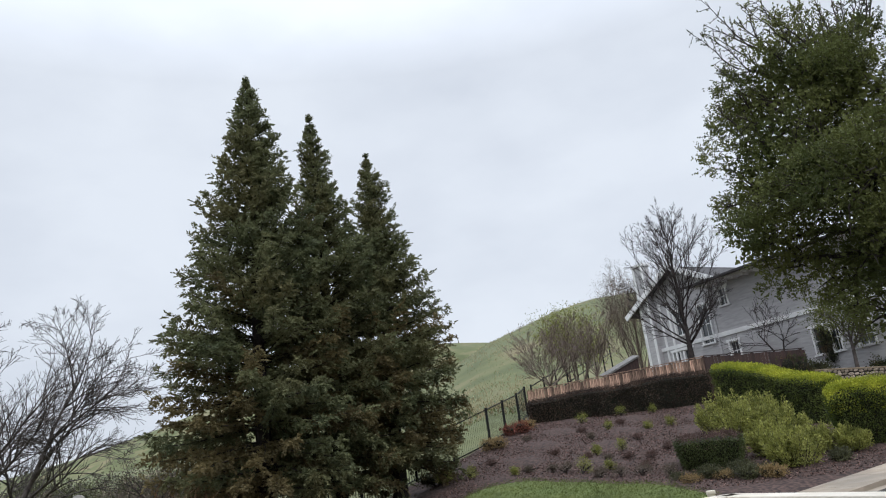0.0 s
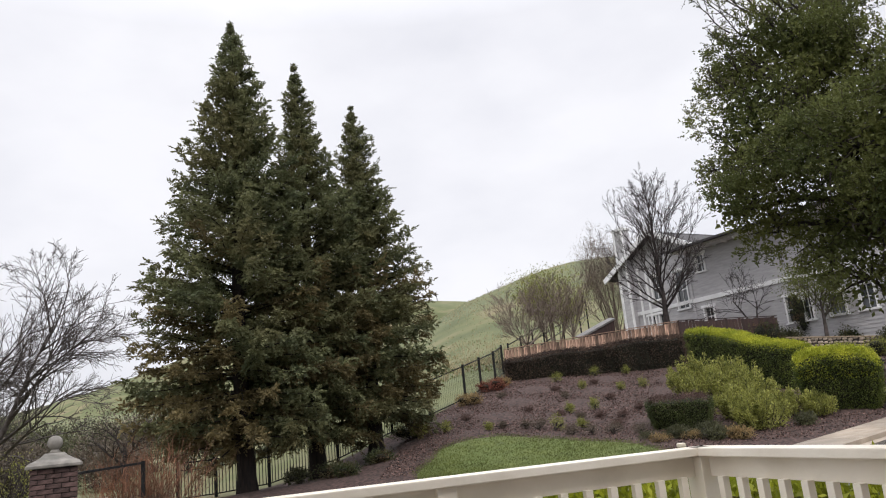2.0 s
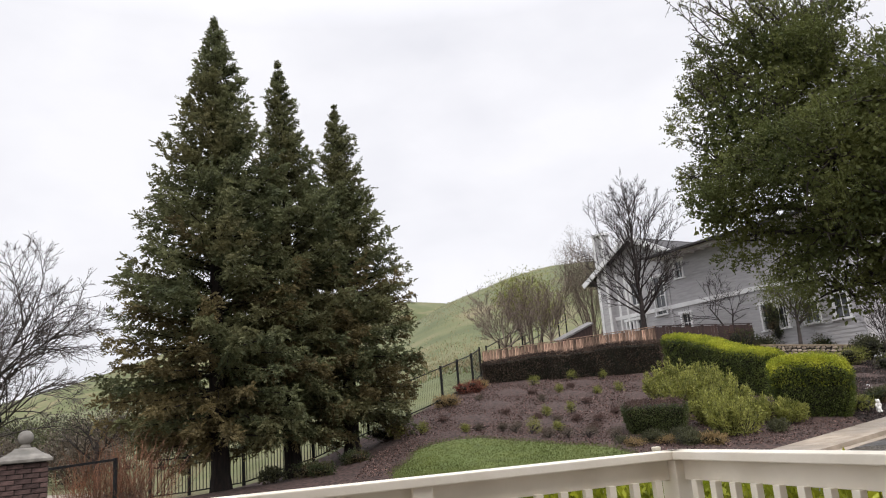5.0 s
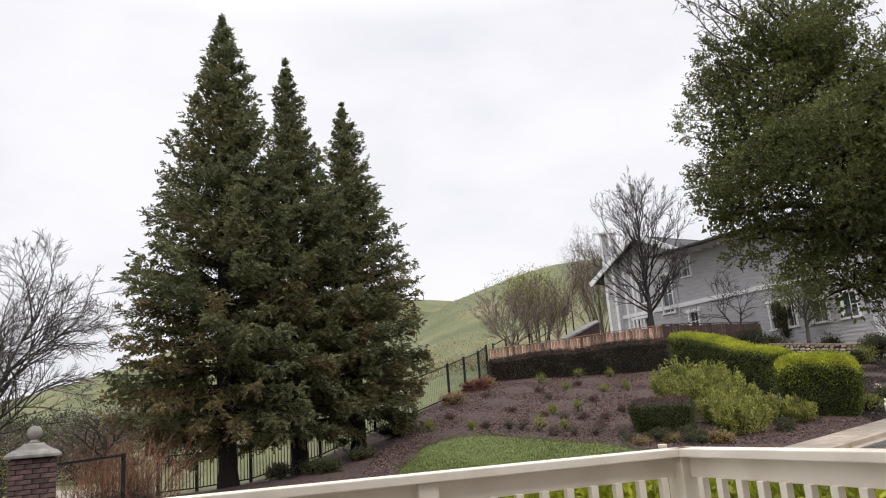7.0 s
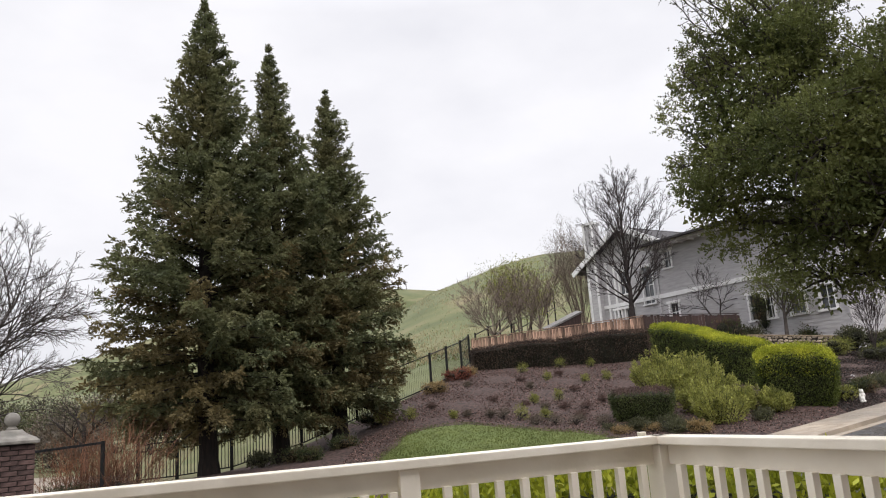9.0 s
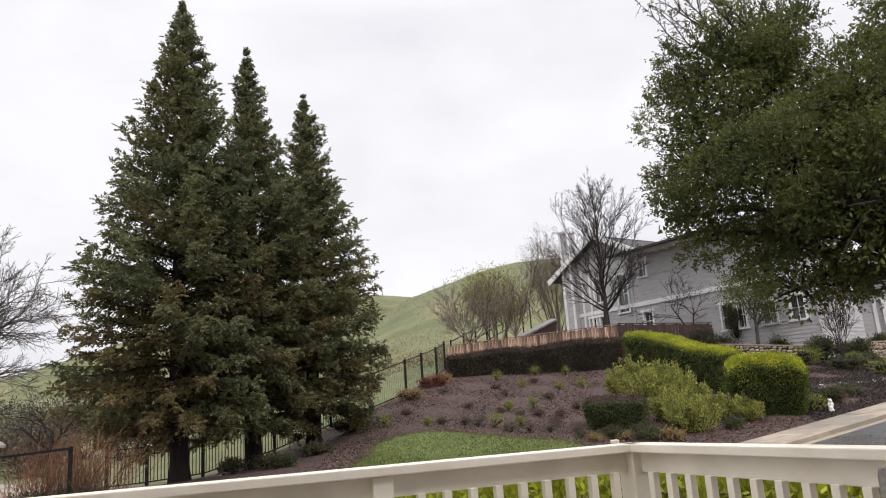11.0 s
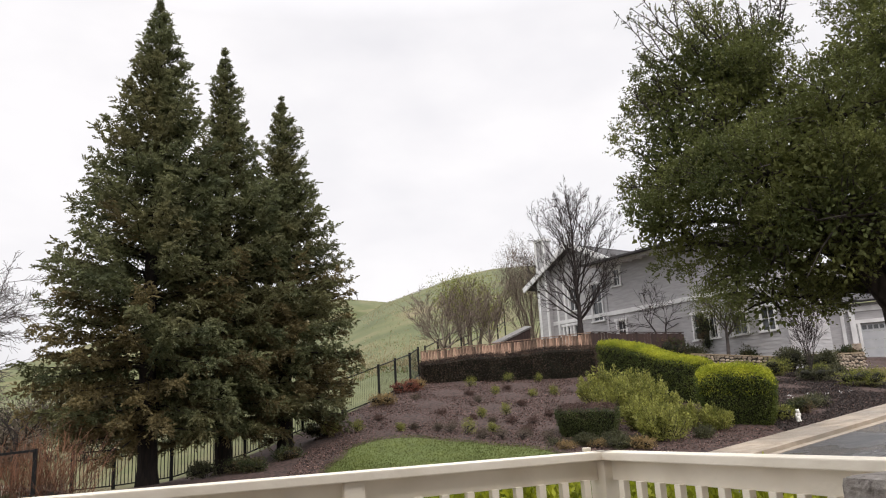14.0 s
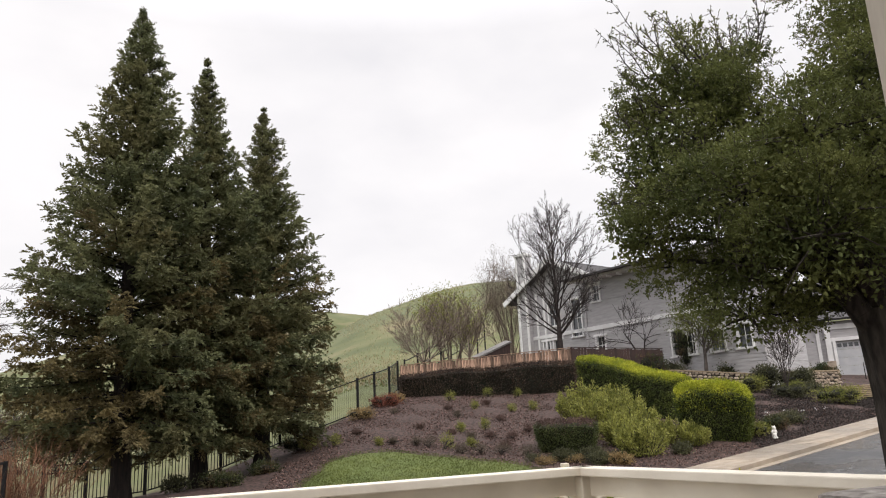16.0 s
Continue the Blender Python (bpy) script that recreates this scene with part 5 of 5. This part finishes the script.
# ---- house on the slope ----
def wall_panel(parent, name, x0, x1, z1, y, openings, gable=None, z0=0.0):
    """A sided wall in the house's own axes with openings cut through."""
    bm = bmesh.new()
    xs = sorted({x0, x1, *[o[0] for o in openings], *[o[1] for o in openings]})
    zs = sorted({z0, z1, *[o[2] for o in openings], *[o[3] for o in openings]})
    for a, b in zip(xs[:-1], xs[1:]):
        for c, d in zip(zs[:-1], zs[1:]):
            mx, mz = (a + b) / 2, (c + d) / 2
            if any(o[0] < mx < o[1] and o[2] < mz < o[3] for o in openings):
                continue
            box(bm, (mx, y + 0.11, mz), (b - a, 0.2, d - c))
            k = math.floor(c / 0.19)
            while k * 0.19 < d:
                lo, hi = max(c, k * 0.19), min(d, (k + 1) * 0.19)
                if hi - lo > 0.02:
                    vs = [bm.verts.new(p) for p in ((a, y - 0.028, lo), (b, y - 0.028, lo), (b, y - 0.004, hi), (a, y - 0.004, hi), (a, y + 0.01, lo), (b, y + 0.01, lo))]
                    bm.faces.new((vs[0], vs[1], vs[2], vs[3]))
                    bm.faces.new((vs[4], vs[5], vs[1], vs[0]))
                k += 1
    if gable:
        px, pz = gable
        k = math.floor(z1 / 0.19)
        while k * 0.19 < pz:
            lo, hi = max(z1, k * 0.19), min(pz, (k + 1) * 0.19)
            f0, f1 = (lo - z1) / (pz - z1), (hi - z1) / (pz - z1)
            a0, b0 = x0 + (px - x0) * f0, x1 + (px - x1) * f0
            a1, b1 = x0 + (px - x0) * f1, x1 + (px - x1) * f1
            vs = [bm.verts.new(p) for p in ((a0, y - 0.028, lo), (b0, y - 0.028, lo), (b1, y - 0.004, hi), (a1, y - 0.004, hi), (a0, y + 0.2, lo), (b0, y + 0.2, lo))]
            bm.faces.new((vs[0], vs[1], vs[2], vs[3]))
            bm.faces.new((vs[4], vs[5], vs[1], vs[0]))
            k += 1
    return part(name, bm, SIDING, parent)


def house_window(parent, x0, x1, z0, z1, y, bars=1):
    w, h, cx, cz = x1 - x0, z1 - z0, (x0 + x1) / 2, (z0 + z1) / 2
    bm = bmesh.new()
    t = 0.11
    box(bm, (x0 - t / 2 + 0.02, y - 0.05, cz), (t, 0.07, h + 0.04))
    box(bm, (x1 + t / 2 - 0.02, y - 0.05, cz), (t, 0.07, h + 0.04))
    box(bm, (cx, y - 0.06, z1 + 0.08), (w + 0.4, 0.09, 0.16))
    win = part("window", bm, TRIM, parent, "white trimmed sash window")
    part("sill", boxed((cx, y - 0.07, z0 - 0.04), (w + 0.34, 0.12, 0.08)), TRIM, win)
    bm = bmesh.new()
    s = 0.045
    for zz in (z0 + s / 2, cz, z1 - s / 2):
        box(bm, (cx, y + 0.05, zz), (w, 0.05, s))
    for xx in (x0 + s / 2, x1 - s / 2):
        box(bm, (xx, y + 0.052, cz), (s, 0.05, h))
    for k in range(bars):
        box(bm, (x0 + w * (k + 1) / (bars + 1), y + 0.048, cz), (0.03, 0.04, h))
    part("sash", bm, TRIM, win)
    part("pane", boxed((cx, y + 0.07, cz), (w, 0.012, h)), GLASS, win, "dark reflecting glass pane")


HOUSE_Z = 5.0
house = thing("house", "grey lap-sided two-storey house with white trim", "house", (13.37, 46.10, HOUSE_Z), -58.3)
ops = [(0.72, 1.30, 4.40, 5.45), (0.72, 1.40, 1.05, 2.15), (6.3, 7.1, 0.35, 1.75), (7.35, 7.8, 0.35, 1.75), (8.75, 9.6, 0.35, 1.45), (10.4, 11.2, 0.35, 1.6)]
wall_panel(house, "wall", 0.0, 11.8, 5.75, 0.0, ops, z0=-2.0)
for o_ in ops:
    house_window(house, *o_, 0.0)
part("belt_trim", boxed((5.9, -0.05, 2.72), (11.9, 0.07, 0.26)), TRIM, house)
for x in (0.0, 11.75):
    part("corner_trim", boxed((x, -0.045, 2.85), (0.16, 0.08, 5.7)), SIDING, house)
part("side_wall", boxed((0.1, 4.3, 2.0), (0.2, 8.6, 7.6)), SIDING, house)
before = set(house.children)
wall_panel(house, "wall", 0.0, 4.0, 5.75, 0.0, [], z0=-2.0)
part("belt_trim", boxed((2.0, -0.05, 2.72), (4.0, 0.07, 0.26)), TRIM, house)
for ob in set(house.children) - before:
    ob.matrix_basis = Matrix.Translation((11.8, 0.03, 0)) @ Matrix.Rotation(math.pi / 2, 4, "Z")
part("fascia", boxed((5.9, -0.80, 5.92), (13.2, 0.06, 0.26)), TRIM, house)
part("soffit", boxed((5.9, -0.38, 5.77), (12.8, 0.78, 0.03)), TRIM, house)
for k in range(16):
    part("rafter_tail", boxed((0.1 + 0.8 * k, -0.42, 5.70), (0.09, 0.5, 0.14)), TRIM, house)
bm = bmesh.new()
box(bm, (5.9, 1.9, 6.42), (13.1, 5.3, 0.12), m=Matrix.Translation((0, 0, 0)) @ Matrix.Rotation(radians(6.0), 4, "X") @ Matrix.Translation((0, 0, -0.42)))
part("roof", bm, ROOF, house, "low dark shingle roof")
# gabled wing, set back
ops = [(-2.45, -1.55, 2.6, 5.1), (-5.3, -4.7, 0.6, 2.6), (-4.3, -3.6, 0.6, 2.6), (-4.6, -3.8, 3.6, 5.2)]
wall_panel(house, "wall", -7.7, 0.2, 6.1, 1.3, ops, (-3.75, 8.0), z0=-2.0)
for o_ in ops:
    house_window(house, *o_, 1.3)
part("side_wall", boxed((-7.6, 5.0, 2.1), (0.2, 7.2, 8.0)), SIDING, house)
for x in (-7.65, -5.75, -5.0):
    part("corner_trim", boxed((x, 1.25, 3.0), (0.15, 0.09, 6.2)), TRIM, house)
part("belt_trim", boxed((-3.75, 1.25, 2.95), (7.9, 0.07, 0.24)), TRIM, house)
for sx, xe, ze in ((1, 1.0, 5.72), (-1, -8.5, 5.72)):
    a, b = Vector((xe, 0, ze)), Vector((-3.75, 0, 8.16))
    way = b - a
    ang = math.atan2(way.z, way.x)
    m = Matrix.Translation(((a.x + b.x) / 2, 4.4, (a.z + b.z) / 2)) @ Matrix.Rotation(-ang, 4, "Y")
    part("roof", box(bmesh.new(), (0, 0, 0.05), (way.length, 7.6, 0.12), m=m), ROOF, house, "dark shingle roof slope")
    part("barge_board", box(bmesh.new(), (0, -3.86, -0.07), (way.length, 0.10, 0.36), m=m), TRIM, house)
    if sx == 1:
        part("solar_panel", box(bmesh.new(), (0.0, -1.6, 0.2), (way.length * 0.72, 3.4, 0.06), m=m), GLASS, house, "dark solar panel on the roof")
chimney = part("chimney", boxed((-6.75, 1.2, 3.5), (0.86, 0.7, 11.2)), SIDING, house, "sided chimney with white corner boards")
for x in (-7.15, -6.35):
    part("corner_trim", boxed((x, 0.85, 3.5), (0.15, 0.1, 11.24)), TRIM, chimney)
part("chimney_cap", boxed((-6.75, 1.2, 9.15), (1.05, 0.9, 0.18)), TRIM, chimney)
shed = thing("garden_shed", "low shed with a grey sloping roof behind the board fence", "shed", (6.7, 43.6, hz(6.7, 43.6)))
bm = bmesh.new()
box(bm, (0.05, 0.0, 0.7), (1.95, 1.3, 1.6))
for v_ in bm.verts:
    if v_.co.z > 1:
        v_.co.z = 1.56 + 0.42 * v_.co.x
part("body", bm, BOARD_DARK, shed)
part("roof", box(bmesh.new(), (0, 0, 0), (2.3, 1.5, 0.09), m=Matrix.Translation((0, 0, 1.62)) @ Matrix.Rotation(radians(-23), 4, "Y") @ Matrix.Rotation(radians(9), 4, "X")), STEP_GREY, shed, "weathered grey sloping roof")

garage = thing("garage", "grey garage wing with pale sectional door and white trim", "garage", (27.25, 44.35, 4.05), -34.0)
ops = [(1.24, 3.15, 0.0, 2.05)]
wall_panel(garage, "wall", -4.6, 5.2, 3.3, 0.0, ops, z0=-1.5)
gd = part("garage_door", boxed((2.195, 0.12, 0.255), (1.91, 0.05, 0.50), 0.008), DOOR_GREY, garage, "pale grey sectional door with small top windows")
for k in range(1, 4):
    part("door_panel", boxed((2.195, 0.12, 0.255 + 0.512 * k), (1.91, 0.05, 0.50), 0.008), DOOR_GREY, gd)
for k in range(6):
    part("pane", boxed((1.42 + 0.31 * k, 0.09, 1.80), (0.23, 0.02, 0.24)), GLASS, gd)
for x in (1.16, 3.23):
    part("jamb", boxed((x, -0.05, 1.06), (0.16, 0.08, 2.3)), TRIM, garage)
part("lintel", boxed((2.195, -0.05, 2.17), (2.5, 0.09, 0.22)), TRIM, garage)
part("belt_trim", boxed((0.3, -0.05, 2.95), (9.8, 0.07, 0.3)), TRIM, garage)
part("pier", boxed((0.85, -0.15, 0.35), (0.5, 0.4, 1.0), 0.03), STONE, garage, "stone clad pier base")
part("column", boxed((0.85, -0.15, 1.9), (0.3, 0.3, 2.1)), TRIM, garage)
part("corner_trim", boxed((0.3, -0.05, 1.6), (0.2, 0.08, 3.2)), TRIM, garage)
part("roof", box(bmesh.new(), (0.3, 5.71, 3.28), (10.6, 9.6, 0.14), m=Matrix.Rotation(radians(24), 4, "X")), ROOF, garage, "dark shingle garage roof")
part("side_wall", boxed((-4.5, 3.0, 1.0), (0.2, 6.0, 5.0)), SIDING, garage)
# planting before the house
for k, (x, y, sx, sy, sz, m) in enumerate([(14.2, 38.2, 1.3, 0.8, 1.2, SHRUB_DK), (17.2, 40.2, 0.8, 0.7, 2.4, SHRUB_DK), (19.0, 35.0, 1.0, 0.8, 0.9, SHRUB_OLIVE), (15.6, 38.7, 1.0, 0.7, 0.7, SHRUB_OLIVE), (24.2, 39.2, 1.0, 0.8, 0.5, SHRUB_DK), (20.2, 34.6, 1.1, 0.7, 0.7, SHRUB_OLIVE), (18.6, 38.0, 1.2, 0.7, 0.75, SHRUB_DK), (23.0, 37.2, 1.0, 0.7, 0.8, SHRUB_DK)]):
    shrub("house_shrub", "rounded dark green shrub planted before the house", (x, y, hz(x, y)), (sx, sy, sz * 1.35), m, 3600, 0.10, 400 + k, 9, group="shrubs before the house")


# ---- low stone walls, steps, small things ----
stone_meshes = []
rng = random.Random(5)
for k in range(7):
    me_ = bpy.data.meshes.new("stone")
    bm = bmesh.new()
    bmesh.ops.create_icosphere(bm, subdivisions=1, radius=0.5)
    for v_ in bm.verts:
        v_.co = Vector((max(-0.4, min(0.4, v_.co.x * 1.1)), v_.co.y, max(-0.42, min(0.42, v_.co.z * 1.1)))) * rng.uniform(0.9, 1.08)
    bm.to_mesh(me_)
    bm.free()
    me_.materials.append(STONE)
    stone_meshes.append(me_)


def stone_wall(label, p0, p1, tall, z0, z1):
    length, ang = math.dist(p0, p1), math.atan2(p1[1] - p0[1], p1[0] - p0[0])
    w = thing("stone_wall", label, "wall", (*p0, 0), math.degrees(ang), "low garden walls")
    rise = z1 - z0
    v, f = [], []
    for s, z in ((0, z0), (length, z1)):
        v += [(s, -0.12, z - 0.6), (s, -0.12, z + tall - 0.08), (s, 0.15, z + tall - 0.08), (s, 0.15, z - 0.6)]
    f = [(0, 1, 5, 4), (1, 2, 6, 5), (2, 3, 7, 6), (3, 2, 1, 0), (4, 5, 6, 7)]
    child("core", mesh_of("core", v, f, MORTAR), w)
    rows = max(2, round((tall + 0.2) / 0.16))
    for r in range(rows):
        x = rng.uniform(-0.1, 0.05)
        while x < length:
            s = rng.uniform(0.13, 0.30)
            ob = child("stone", stone_meshes[rng.randrange(7)], w)
            z = z0 + rise * x / length + tall - 0.15 - 0.16 * r + rng.uniform(-0.04, 0.04)
            ob.matrix_basis = Matrix.Translation((x + s / 2, -0.12, z)) @ Matrix.Rotation(rng.uniform(-0.2, 0.2), 4, "Y") @ Matrix.Diagonal((s * 1.08, 0.2, rng.uniform(0.14, 0.22), 1))
            x += s
    cap = Vector((length, 0, rise))
    ob = part("coping", boxed((0, 0, 0), (cap.length + 0.06, 0.42, 0.07), 0.012), STEP, w, "flat tan stone coping")
    ob.matrix_basis = Matrix.Translation((length / 2, 0, (z0 + z1) / 2 + tall - 0.04)) @ cap.to_track_quat("X", "Z").to_matrix().to_4x4()


stone_wall("low tan fieldstone garden wall before the house", (15.2, 38.0), (19.2, 36.4), 0.62, hz(15.2, 38.0), hz(19.2, 36.4))
stone_wall("low tan fieldstone garden wall beside the steps", (19.9, 35.0), (23.0, 35.9), 0.85, hz(19.9, 35.0), hz(23.0, 35.9))
steps = thing("garden_steps", "tan stone garden steps rising to the drive", "steps", (21.2, 31.0, 0), -27.7)
low, high = hz(21.2, 31.0) + 0.12, hz(23.1, 34.7) + 0.18
for k in range(7):
    z = low + (high - low) * k / 6
    tread = part("step", boxed((0, 0.62 * k, z - 0.03), (1.75, 0.70, 0.06), 0.012), STEP, steps)
    # risers take the dark mortar: shade under each tread put into the colour
    part("riser", boxed((0, 0.62 * k + 0.03, z - 0.24), (1.70, 0.56, 0.36)), MORTAR, tread, "dark riser with its shade in the colour")
rail_ob = thing("handrail", "dark metal handrail beside the steps", "handrail", (24.2, 35.4, -0.15), -32)
part("post", boxed((0, 0, 3.95), (0.04, 0.04, 0.8)), IRON, rail_ob)
part("rail", boxed((0, -0.2, 4.33), (0.04, 0.5, 0.04)), IRON, rail_ob)

bm = bmesh.new()
for c_, s_ in (((0, 0, 0.14), (0.12, 0.14, 0.15)), ((0, 0, 0.30), (0.10, 0.10, 0.12)), ((0.01, -0.03, 0.43), (0.085, 0.09, 0.085)), ((-0.10, -0.03, 0.27), (0.045, 0.05, 0.09)), ((0.11, -0.02, 0.29), (0.045, 0.05, 0.09)), ((-0.06, -0.06, 0.05), (0.06, 0.09, 0.06)), ((0.07, -0.06, 0.05), (0.06, 0.09, 0.06)), ((-0.06, 0, 0.49), (0.03, 0.03, 0.045)), ((0.07, 0, 0.49), (0.03, 0.03, 0.045))):
    bmesh.ops.create_icosphere(bm, subdivisions=2, radius=1, matrix=Matrix.Translation(c_) @ Matrix.Diagonal((*s_, 1)))
for f in bm.faces:
    f.smooth = True
st = part("garden_statue", bm, STATUE)
st.scale = (0.66, 0.66, 0.8)
st.location = (12.75, 23.75, hz(12.75, 23.75) - 0.01)
tagged(st, "small white stone garden statue beside the pavement", "statue")

rng = np.random.default_rng(77)
n = 60
k = rng.integers(0, 7, n)
px = np.array([14.5, 14.8, 15.7, 16.3, 17.0, 17.6, 10.9])[k] + rng.normal(size=n) * 0.09
py = np.array([27.4, 27.9, 28.0, 28.1, 28.3, 28.6, 24.0])[k] + rng.normal(size=n) * 0.09
c = np.stack([px, py, height(px, py) + 0.06], -1)
tagged(new("white_flowers", quads("white_flowers", leaf_quads(c, rng.normal(size=c.shape) + np.array([0, 0, 0.8]), 0.05, 0.035, rng), PETAL)), "scattered small white flowers in the mulch", "flowers", kind="stuff")
